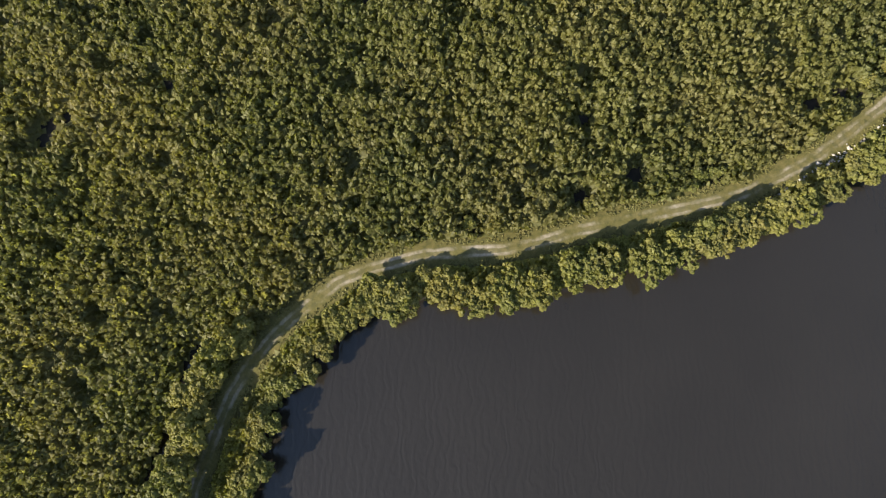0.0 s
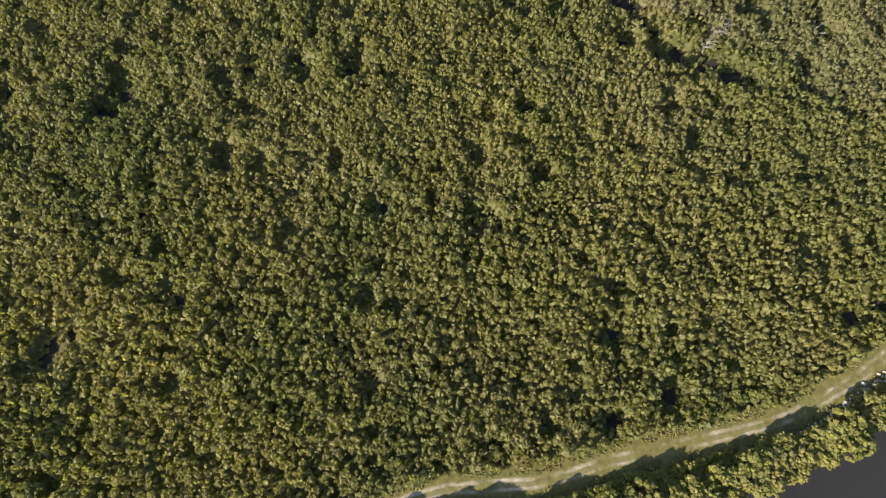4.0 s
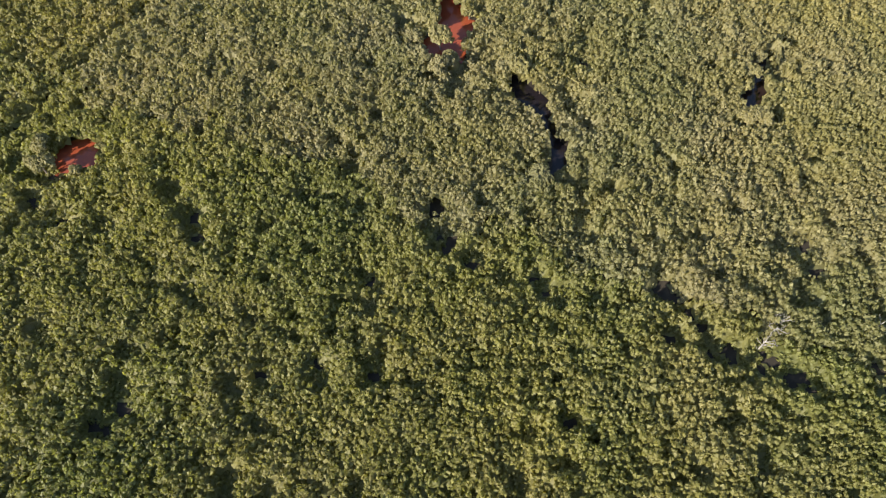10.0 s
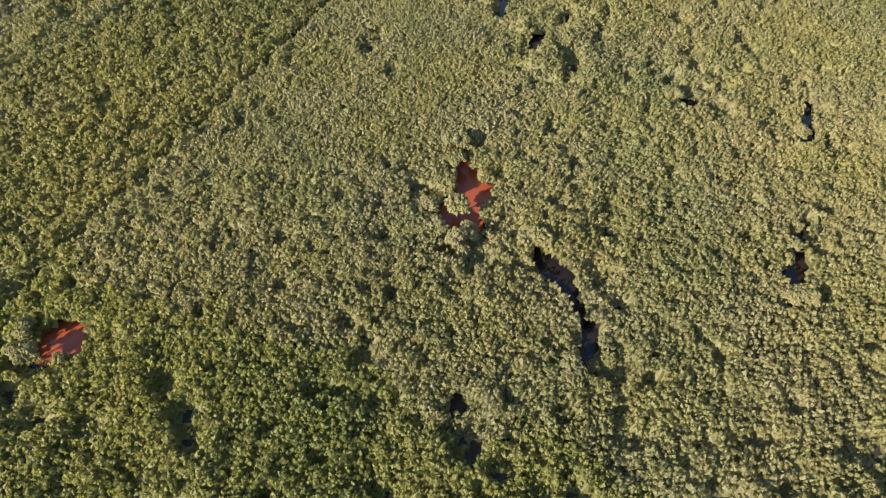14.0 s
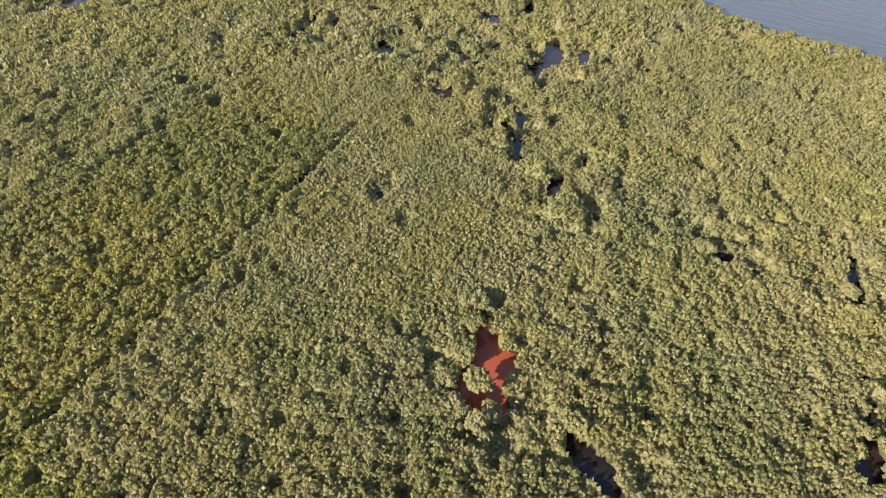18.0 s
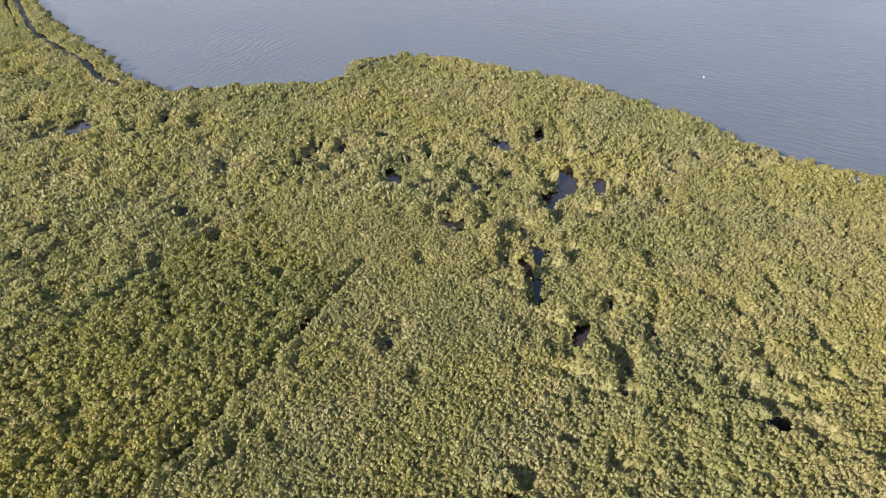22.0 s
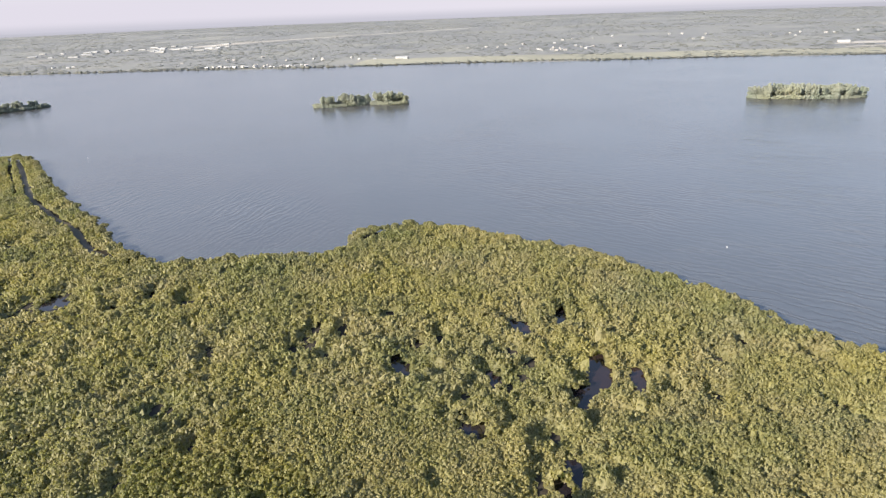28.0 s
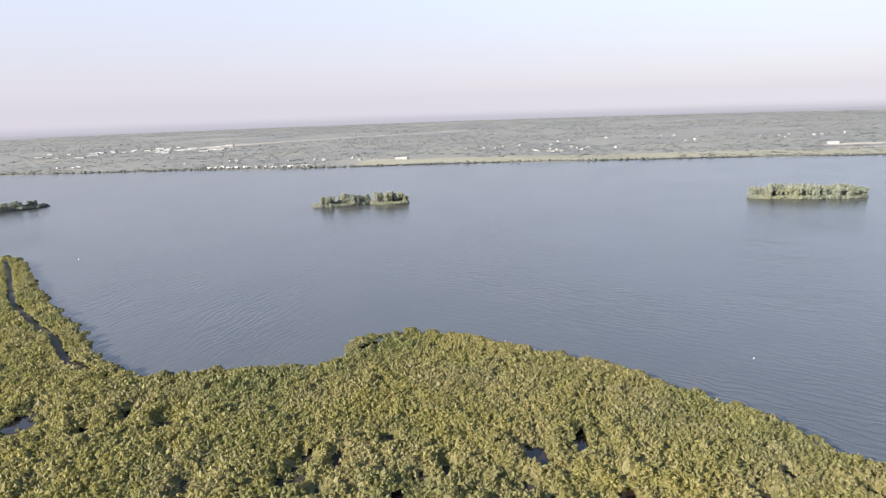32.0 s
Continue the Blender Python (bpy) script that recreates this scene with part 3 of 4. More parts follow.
gx, gy = graded(-5400, -130, 150, 5400, 2.5), graded(-5000, -40, 540, 5300, 3.0)
gq = np.stack(np.meshgrid(gx, gy), 2).reshape(-1, 2)
to_land = line_distance(gq, np.vstack([LAND, LAND[:1]])) * np.where(inside(gq, LAND), 1, -1)
to_far = line_distance(gq, FAR_SHORE[::2]) * np.where(inside(gq, FAR_LAND), 1, -1)
gz = np.clip(to_land * 0.25, -1.6, 0.3)
gz = np.maximum(gz, np.clip(to_far * 0.05, -1.6, 1.2))
gz = np.maximum(gz, np.clip(1.0 - 0.3 * np.maximum(line_distance(gq, ROAD_LINE[::2]) - 3.2, 0), -1.6, 1.0))
gz = np.maximum(gz, np.clip(0.9 - 0.3 * np.maximum(line_distance(gq, SPIT_TRACK) - 2.5, 0), -1.6, 0.9))
for ix, iy, ia, ib, turn in ISLES:
    c, s = math.cos(radians(turn)), math.sin(radians(turn))
    u, w = ((gq[:, 0] - ix) * c + (gq[:, 1] - iy) * s) / ia, (-(gq[:, 0] - ix) * s + (gq[:, 1] - iy) * c) / ib
    gz = np.maximum(gz, np.clip(1.6 * (1 - np.hypot(u, w)), -1.6, 0.8))
gz = np.where(line_distance(gq, DITCH) < 1.4, -0.5, gz)
nx, ny = len(gx), len(gy)
cell = (np.arange(ny - 1)[:, None] * nx + np.arange(nx - 1)[None]).ravel()
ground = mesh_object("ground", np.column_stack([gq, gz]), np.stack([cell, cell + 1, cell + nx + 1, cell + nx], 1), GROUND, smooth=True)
tagged(ground, "dark mangrove mud and haze-paled distant flats reaching the horizon", "ground", kind="structure")

for y0, y1, mat, label in ((-5000, 168, BAY, "dark brown rippled bay water beside the track"), (168, 5300, LAGOON, "wide rippled grey-blue lagoon water under a pale sky")):
    wq = np.stack(np.meshgrid(np.linspace(-5400, 5400, 25), np.linspace(y0, y1, 25)), 2).reshape(-1, 2)
    cell = (np.arange(24)[:, None] * 25 + np.arange(24)[None]).ravel()
    water = mesh_object("water", np.column_stack([wq, np.zeros(len(wq))]), np.stack([cell, cell + 1, cell + 26, cell + 25], 1), mat, smooth=True)
    tagged(water, label, "water", kind="structure")

POOL_RINGS = []
for outline, kind, reach in POOLS:
    p = np.array(outline)
    ring = curve_points(np.vstack([p, p[:1]]), 0.6)[:-1]
    POOL_RINGS.append((ring, reach))
    mid = p.mean(0)
    wide = mid + (ring - mid) * 1.0 + 1.6 * (ring - mid) / np.linalg.norm(ring - mid, axis=1)[:, None]
    wide[:, 1] -= 0.6 * reach * (wide[:, 1] < mid[1])
    bm = bmesh.new()
    bm.faces.new([bm.verts.new((x, y, 0.34 + 0.006 * len(POOL_RINGS))) for x, y in wide])
    bmesh.ops.triangulate(bm, faces=bm.faces[:])
    word, mat = {"red": ("bright rust-red tannin pool shaded by mangroves", RED_POOL), "dark": ("dark still pool among the mangroves", DARK_POOL), "brown": ("brown still pool reflecting sky among mangroves", BROWN_POOL)}[kind]
    tagged(part("pool_water", bm, mat, None), word, "pool", "pools in the mangroves", "structure")


def ribbon(name, line, width, z, mat):
    """A strip along a line, slightly crowned, with its way across from 0 to 1 kept as a map."""
    d = np.gradient(line, axis=0)
    d /= np.linalg.norm(d, axis=1)[:, None]
    side = np.stack([d[:, 1], -d[:, 0]], 1)
    k = 9
    u = np.linspace(-0.5, 0.5, k)
    rows = line[:, None, :] + side[:, None, :] * (u * width)[None, :, None]
    zz = np.broadcast_to(z + 0.12 * (1 - (2 * u) ** 2), rows.shape[:2])
    n = len(line)
    cell = (np.arange(n - 1)[:, None] * k + np.arange(k - 1)[None]).ravel()
    faces = np.stack([cell, cell + 1, cell + k + 1, cell + k], 1)
    ob = mesh_object(name, np.column_stack([rows.reshape(-1, 2), zz.ravel()]), faces, mat, smooth=True)
    uv = ob.data.uv_layers.new(name="across")
    across = np.tile(u + 0.5, n)[faces.ravel()]
    uv.data.foreach_set("uv", np.column_stack([across, 0 * across]).astype(np.float32).ravel())
    return ob


tagged(ribbon("road", ROAD_LINE, 6.6, 1.05, ROAD), "narrow pale dirt track with grassy verges on a bank", "dirt road", kind="structure")
tagged(ribbon("road", POINT_TRACK, 3.6, 0.5, DRY), "faint pale path of dry grass along the point", "path", kind="structure")
tagged(ribbon("road", SPIT_TRACK, 5.0, 0.95, MUD), "narrow dark earth track between rows of mangroves", "dirt road", kind="structure")


# ---- the mangrove forest ----
def scatter(x0, x1, y0, y1, step, rs, jitter=0.55):
    xs, ys = np.arange(x0, x1, step), np.arange(y0, y1, step * 0.88)
    q = np.stack(np.meshgrid(xs, ys), 2)
    q[1::2, :, 0] += step / 2
    q = q.reshape(-1, 2)
    return q + (rs.rand(len(q), 2) - 0.5) * 2 * jitter * step


SOUTH_NEAR = curve_points(SOUTH_SHORE, 4)
ROAD_NEAR = ROAD_LINE[::3]
FIELD = np.array([(-109.5, 166.2), (-40.9, 288.2), (-76.5, 338.3), (-97.4, 318.7), (-145.0, 235.2)], float)


def opening(q, x, y):
    """Distance to the middle of an opening; the wetter northern ones are longer from south to north."""
    return np.hypot(q[:, 0] - x, q[:, 1] - y) if y < 240 else np.hypot(q[:, 0] - x, 0.6 * (q[:, 1] - y + 1.2))


def open_ground(q):
    """True where trees may stand: on land, off the tracks, out of pools, ditches and gaps."""
    ok = inside(q, LAND)
    to_road = line_distance(q, ROAD_NEAR, 15)
    ok &= to_road > 2.1 + 0.9 * value_noise(q, 5, 5)
    ok &= ~((line_distance(q, SOUTH_NEAR, 15) < 8.0) & (to_road < 12))
    ok &= line_distance(q, DITCH, 6) > 1.5 + 0.9 * value_noise(q, 4, 6)
    ok &= line_distance(q, SPIT_TRACK, 5) > 1.6 + 1.8 * value_noise(q, 7, 10)
    ok &= line_distance(q, POINT_TRACK, 6) > 2.4
    for ring, reach in POOL_RINGS:
        near = np.where((np.abs(q[:, 0] - ring[:, 0].mean()) < 25) & (np.abs(q[:, 1] - ring[:, 1].mean()) < 30))[0]
        if len(near):
            for k in (0.0, 0.5, 1.0):
                ok[near] &= ~inside(q[near] + (0, reach * k), ring)
    ragged = 0.6 + 0.7 * value_noise(q, 1.7, 7)
    for gx0, gy0, gr in GAPS:
        ok &= np.hypot(q[:, 0] - gx0, q[:, 1] - gy0) > 0.8 * gr * ragged
    for gx0, gy0, gr in (*GAPS_NORTH, *HOLLOWS[HOLLOWS[:, 2] >= 1.8]):
        near = np.where((np.abs(q[:, 0] - gx0) < 3 * gr) & (np.abs(q[:, 1] - gy0) < 3 * gr))[0]
        ok[near] &= opening(q[near], gx0, gy0) > (0.65 if gy0 < 240 or gr < 2 else 0.72) * gr * ragged[near]
    for line in FIELD_DITCHES:
        ok &= line_distance(q, line, 5) > 1.7 * value_noise(q, 4, 8) - 0.6
    ok &= line_distance(q, SPIT_DITCH, 5) > 2.6 * value_noise(q, 9, 18)
    return ok


def crowns(q, cell, seed):
    """For places q: how high on the nearest rounded crown they lie (1 at its top, 0 at its rim) and that crown's own number."""
    g = np.random.RandomState(seed).rand(3, 128, 128)
    base = np.floor(q / cell).astype(int)
    best, num = np.full(len(q), 1e9), np.zeros(len(q))
    for dx in (-1, 0, 1):
        for dy in (-1, 0, 1):
            c = base + (dx, dy)
            i, j = c[:, 0] & 127, c[:, 1] & 127
            d = np.hypot((c[:, 0] + 0.1 + 0.8 * g[0, i, j]) * cell - q[:, 0], (c[:, 1] + 0.1 + 0.8 * g[1, i, j]) * cell - q[:, 1])
            num = np.where(d < best, g[2, i, j], num)
            best = np.minimum(best, d)
    return np.sqrt(np.clip(1 - (best / (0.78 * cell)) ** 2, 0, 1)), num


def canopy_height(q, lift, cell, dome, uneven, gap):
    """The leaf roof: wide swells, rounded crowns of unlike height, and sunken places where trees stand thin."""
    top, num = crowns(q, cell, 41)
    even = np.exp(-((line_distance(q, np.vstack([EVEN_STAND, EVEN_STAND[:1]]), 24) / 10.0) ** 2))
    even = 1 - 0.75 * np.where(inside(q, EVEN_STAND), 1 - 0.5 * even, 0.5 * even)
    z = lift + 1.4 * (value_noise(q, 24, 13) - 0.5) + even * (2.1 * (value_noise(q, 9, 14) - 0.5) + dome * (top - 0.6) + uneven * (num - 0.5))
    plot = inside(q + 5 * np.stack([value_noise(q, 6, 61), value_noise(q, 6, 62)], 1) - 2.5, FIELD)
    bush, own = crowns(q, 2.5, 43)
    z = np.where(plot, lift - 0.1 + 3.4 * (bush - 0.75) + 1.5 * (own - 0.5) - 1.2 * (value_noise(q, 5, 63) < 0.24), z)
    z -= 1.3 * np.exp(-((line_distance(q, OLD_DITCH, 9) / 2.2) ** 2)) * np.clip(2.2 * value_noise(q, 5, 64) - 0.5, 0, 1)
    for line in FIELD_DITCHES:
        d = line_distance(q, line, 8)
        z += 1.3 * (value_noise(q, 3.0, 65) - 0.3) * np.exp(-(((d - 2.6) / 1.3) ** 2)) - np.clip(5.0 * value_noise(q, 5, 66) - 0.9, 0.3, 3.0) * np.exp(-((d / 1.4) ** 2))
    thin = value_noise(q, 6.0, 11) * 0.55 + value_noise(q, 2.4, 12) * 0.45
    thin = np.where(even < 0.6, 1.0, np.where(plot, 0.6, thin))
    sparse = np.full(len(q), gap)
    for ring, _ in POOL_RINGS:
        sparse = np.maximum(sparse, gap + 0.17 * np.exp(-((line_distance(q, ring[::3], 22) / 10.0) ** 2)))
    z -= 2.4 * np.clip((sparse - thin) / 0.08, 0, 1)
    for gx0, gy0, gr in (*GAPS, *GAPS_NORTH, *HOLLOWS):
        near = np.where((np.abs(q[:, 0] - gx0) < 3.5 * gr) & (np.abs(q[:, 1] - gy0) < 3.5 * gr))[0]
        if len(near):
            d = opening(q[near], gx0, gy0)
            z[near] -= 3.2 * np.exp(-((d / (1.5 * gr * (0.6 + 0.8 * value_noise(q[near], 1.6, 17)))) ** 4))
    for ring, _ in POOL_RINGS:
        if ring[:, 1].mean() > 240:
            d = line_distance(q, ring[::3], 28)
            z += 5.0 * np.exp(-((d / 14.0) ** 2)) * (value_noise(q, 5.0, 19) - 0.58) - 0.8 * np.exp(-((d / 4.0) ** 2))
    return np.maximum(z, 0.9)


def leafy_caps(centres, radius, tall, rs, leaves=12):
    """Vertices and triangles of many rounded crowns, each a cap of pointed leaf bunches laid over one another with gaps between."""
    n = len(centres)
    up = 1.0 - 0.97 * (np.arange(leaves) + 0.35) / leaves + 0.10 * rs.randn(n, leaves)
    up = np.clip(up, -0.1, 1)
    th = np.arange(leaves) * 2.399 + rs.rand(n, 1) * 6.28 + 0.35 * rs.randn(n, leaves)
    flat = np.sqrt(np.clip(1 - up**2, 0, 1))
    d = np.stack([flat * np.cos(th), flat * np.sin(th), up], 2) * (1 + 0.14 * rs.randn(n, leaves, 1))
    face = d + 0.27 * rs.randn(n, leaves, 3)
    face /= np.linalg.norm(face, axis=2, keepdims=True)
    a = np.cross(face, rs.randn(n, leaves, 3))
    a /= np.linalg.norm(a, axis=2, keepdims=True)
    b = np.cross(face, a)
    size = (2.05 / math.sqrt(leaves)) * (0.75 + 0.5 * rs.rand(n, leaves, 1))
    mid = 0.82 * d
    v = np.stack([mid + 1.25 * size * a, mid + size * (-0.5 * a + 0.8 * b), mid + size * (-0.5 * a - 0.8 * b)], 2)
    v = v * np.stack([radius, radius, tall], 1)[:, None, None, :] + centres[:, None, None, :]
    return v.reshape(-1, 3), np.arange(n * leaves * 3).reshape(-1, 3)


def sprays(centres, radius, tall, rs, lean=0.5):
    """Vertices and triangles of many small leaf sprays: four ragged leaves that meet in a leaning tip."""
    n = len(centres)
    ang = np.arange(4) * np.pi / 2 + rs.rand(n, 1) * 6.28 + 0.35 * rs.randn(n, 4)
    far = radius[:, None] * (0.75 + 0.5 * rs.rand(n, 4))
    v = np.zeros((n, 5, 3))
    v[:, 0, :2] = lean * radius[:, None] * rs.randn(n, 2)
    v[:, 0, 2] = tall
    v[:, 1:, 0], v[:, 1:, 1] = far * np.cos(ang), far * np.sin(ang)
    v[:, 1:, 2] = 0.3 * tall[:, None] * rs.randn(n, 4)
    v += centres[:, None, :]
    t = np.array([(0, 1, 2), (0, 2, 3), (0, 3, 4), (0, 4, 1)])
    return v.reshape(-1, 3), (np.arange(n)[:, None, None] * 5 + t[None]).reshape(-1, 3)


def forest(name, within, area, grid, rs, label, mat, gap, big, small, lift=3.4, cell=3.8, dome=1.0, uneven=1.0, sunk=0.7, allowed=open_ground, leaves=12, plump=0.9):
    """A closed canopy: a shaded cover of leaves, rounded leafy tufts on it, and fine sprays between them."""
    x0, x1, y0, y1 = area

    def stands(q):
        ok = within(q)
        ok[ok] = allowed(q[ok])
        return ok

    def roof(q):
        return canopy_height(q, lift, cell, dome, uneven, gap)

    gx, gy = np.arange(x0, x1, grid), np.arange(y0, y1, grid)
    q = np.stack(np.meshgrid(gx, gy), 2)
    centre = (q[:-1, :-1] + grid / 2).reshape(-1, 2)
    q = q.reshape(-1, 2)
    q = q + (rs.rand(len(q), 2) - 0.5) * 0.7 * grid
    k = len(gx)
    cell_at = (np.arange(len(gy) - 1)[:, None] * k + np.arange(k - 1)[None]).ravel()[stands(centre)]
    quads = np.stack([cell_at, cell_at + 1, cell_at + k + 1, cell_at + k], 1)
    used, quads = np.unique(quads, return_inverse=True)
    quads = quads.reshape(-1, 4)
    q = q[used]
    v1 = np.column_stack([q, np.maximum(roof(q) - sunk + 0.2 * rs.randn(len(q)), 0.6)])
    f1 = np.vstack([quads[:, [0, 1, 2]], quads[:, [0, 2, 3]]])
    q = scatter(x0, x1, y0, y1, big, rs)
    q = q[stands(q)]
    r = big * (0.36 + 0.42 * rs.rand(len(q)) ** 1.7)
    tall = r * (0.9 + 0.8 * rs.rand(len(q)))
    tall = tall * plump
    z = roof(q) - tall * 0.6 + 0.25 * rs.randn(len(q))
    v2, f2 = leafy_caps(np.column_stack([q, z]), r, tall, rs, leaves)
    q = scatter(x0, x1, y0, y1, small, rs)
    q = q[stands(q)]
    r = small * (0.25 + 0.3 * rs.rand(len(q)))
    v3, f3 = sprays(np.column_stack([q, roof(q) - 0.3 + 0.3 * rs.randn(len(q))]), r, r * (0.8 + rs.rand(len(q))), rs)
    n1, n2 = len(v1), len(v1) + len(v2)
    ob = mesh_object(name, np.vstack([v1, v2, v3]), np.vstack([f1, f2 + n1, f3 + n2]), mat)
    return tagged(ob, label, "mangroves", kind="stuff")


def in_view(q):
    return (q[:, 0] > -96 - 0.27 * (q[:, 1] + 30)) & (q[:, 0] < 96 + 0.2 * (q[:, 1] + 30))


def stand_line(q):
    """How far north a place counts, with a ragged edge between the stands."""
    return q[:, 1] + 26 * (value_noise(q, 22, 51) - 0.5) + 9 * (value_noise(q, 5, 52) - 0.5)


def zone(y0, y1):
    return lambda q: in_view(q) & (stand_line(q) >= y0) & (stand_line(q) < y1)


def green(q):
    """The darker, greener young stands: south of the overgrown ditch, and the ditched plot."""
    wob = 14 * (value_noise(q, 16, 53) - 0.5) + 6 * (value_noise(q, 4, 54) - 0.5)
    return (q[:, 1] + 0.5 * q[:, 0] + wob < 135) | inside(q + wob[:, None] * 0.35, FIELD)


def both(f, g, want=True):
    """Places in f that are, or are not, in g too."""
    return lambda q: f(q) & (g(q) == want)


rs = np.random.RandomState(3)
forest("mangrove_thicket", zone(-45, 72), (-130, 130, -62, 90), 1.0, rs, "dense low mangrove thicket of small rounded olive crowns", LEAF_THICKET, 0.27, 1.35, 1.1, 3.1, 2.6, 1.3, 1.1, 1.7, leaves=22, plump=1.25)
forest("mangrove_forest", both(zone(72, 190), green), (-160, 145, 54, 208), 1.1, rs, "closed dark green mangrove canopy with small shaded gaps", LEAF_THICKET, 0.28, 1.0, 1.0, 3.3, 3.2, 1.5, 1.2, 1.3, leaves=17, plump=1.15)
forest("mangrove_forest", both(zone(72, 190), green, False), (-160, 145, 54, 208), 1.1, rs, "closed olive-grey mangrove canopy with small dark gaps", LEAF_FOREST, 0.29, 1.0, 1.0, 3.5, 3.4, 1.6, 1.3, 1.2, leaves=17, plump=1.1)
forest("mangrove_forest", both(zone(190, 335), green), (-200, 175, 172, 353), 1.1, rs, "clumped green mangrove bushes between straight ditches", LEAF_PLOT, 0.25, 1.0, 1.1, 3.3, 3.6, 1.0, 0.8, 1.6, leaves=14)
forest("mangrove_forest", both(zone(190, 335), green, False), (-200, 175, 172, 353), 1.1, rs, "even yellow-olive mangrove canopy crossed by straight ditches", LEAF_FOREST, 0.27, 1.0, 1.1, 3.3, 3.6, 1.7, 1.5, 1.0, leaves=14)


def towards_shore(q):
    return (stand_line(q) >= 335) & (q[:, 0] > -165 - 0.62 * (q[:, 1] - 335))


def wings(q):
    return ~(in_view(q) & (stand_line(q) >= -45) & (stand_line(q) < 335)) & ~towards_shore(q)


def bank(q):
    """The strip between the track and the bay."""
    to_road = line_distance(q, ROAD_NEAR, 15)
    return inside(q, LAND) & (to_road > 2.4 + 0.8 * value_noise(q, 4, 9)) & (to_road < 12) & (line_distance(q, SOUTH_NEAR, 15) < 8.0)


forest("mangrove_forest", towards_shore, (-460, 175, 317, 800), 1.8, rs, "mangrove canopy towards the lagoon shore, olive green", LEAF_FOREST, 0.27, 1.15, 1.9, 3.3, 4.0, 1.6, 1.3, 0.7, leaves=16)
near_wings = lambda q: wings(q) & (q[:, 0] > -150 - 0.27 * (q[:, 1] + 30)) & (q[:, 1] > -100)
mid_wings = lambda q: wings(q) & ~near_wings(q) & (q[:, 0] > -560) & (q[:, 1] > -280)
far_wings = lambda q: wings(q) & ~near_wings(q) & ~mid_wings(q)
forest("mangrove_forest", near_wings, (-340, 340, -100, 720), 1.9, rs, "mangrove canopy beside the middle of the wood, olive green", LEAF_FOREST, 0.22, 1.9, 2.6, 3.3, 4.0, 1.3, 1.0, 0.5)
forest("mangrove_forest", mid_wings, (-560, 340, -280, 720), 4.0, rs, "wide mangrove canopy stretching away from the track", LEAF_FOREST, 0.18, 4.4, 5.0, 3.2, 4.6, 1.4, 1.0, 0.5)
forest("mangrove_forest", far_wings, (-950, 340, -420, 720), 5.0, rs, "distant mangrove canopy far from the track", LEAF_FOREST, 0.1, 7.0, 8.0, 3.2, 6.0, 1.4, 1.0, 0.4)
forest("mangrove_bank", lambda q: q[:, 1] > -70, (-55, 140, -70, 70), 0.9, rs, "tangled yellow-green mangrove bushes along the bay's bank", LEAF_SHORE, 0.2, 0.8, 0.8, 2.6, 2.6, 1.2, 1.0, 0.6, bank)


# ---- single trees ----
def limb(bm, a, b, r0, r1, sides=6):
    a, b = Vector(a), Vector(b)
    m = (b - a).to_track_quat("Z", "Y").to_matrix().to_4x4()
    m.translation = a
    h = (b - a).length
    low = [bm.verts.new(m @ Vector((r0 * math.cos(i * 2 * math.pi / sides), r0 * math.sin(i * 2 * math.pi / sides), 0))) for i in range(sides)]
    top = [bm.verts.new(m @ Vector((r1 * math.cos(i * 2 * math.pi / sides), r1 * math.sin(i * 2 * math.pi / sides), h))) for i in range(sides)]
    for i in range(sides):
        bm.faces.new((low[i], low[(i + 1) % sides], top[(i + 1) % sides], top[i]))
    bm.faces.new(top)
    bm.faces.new(low[::-1])


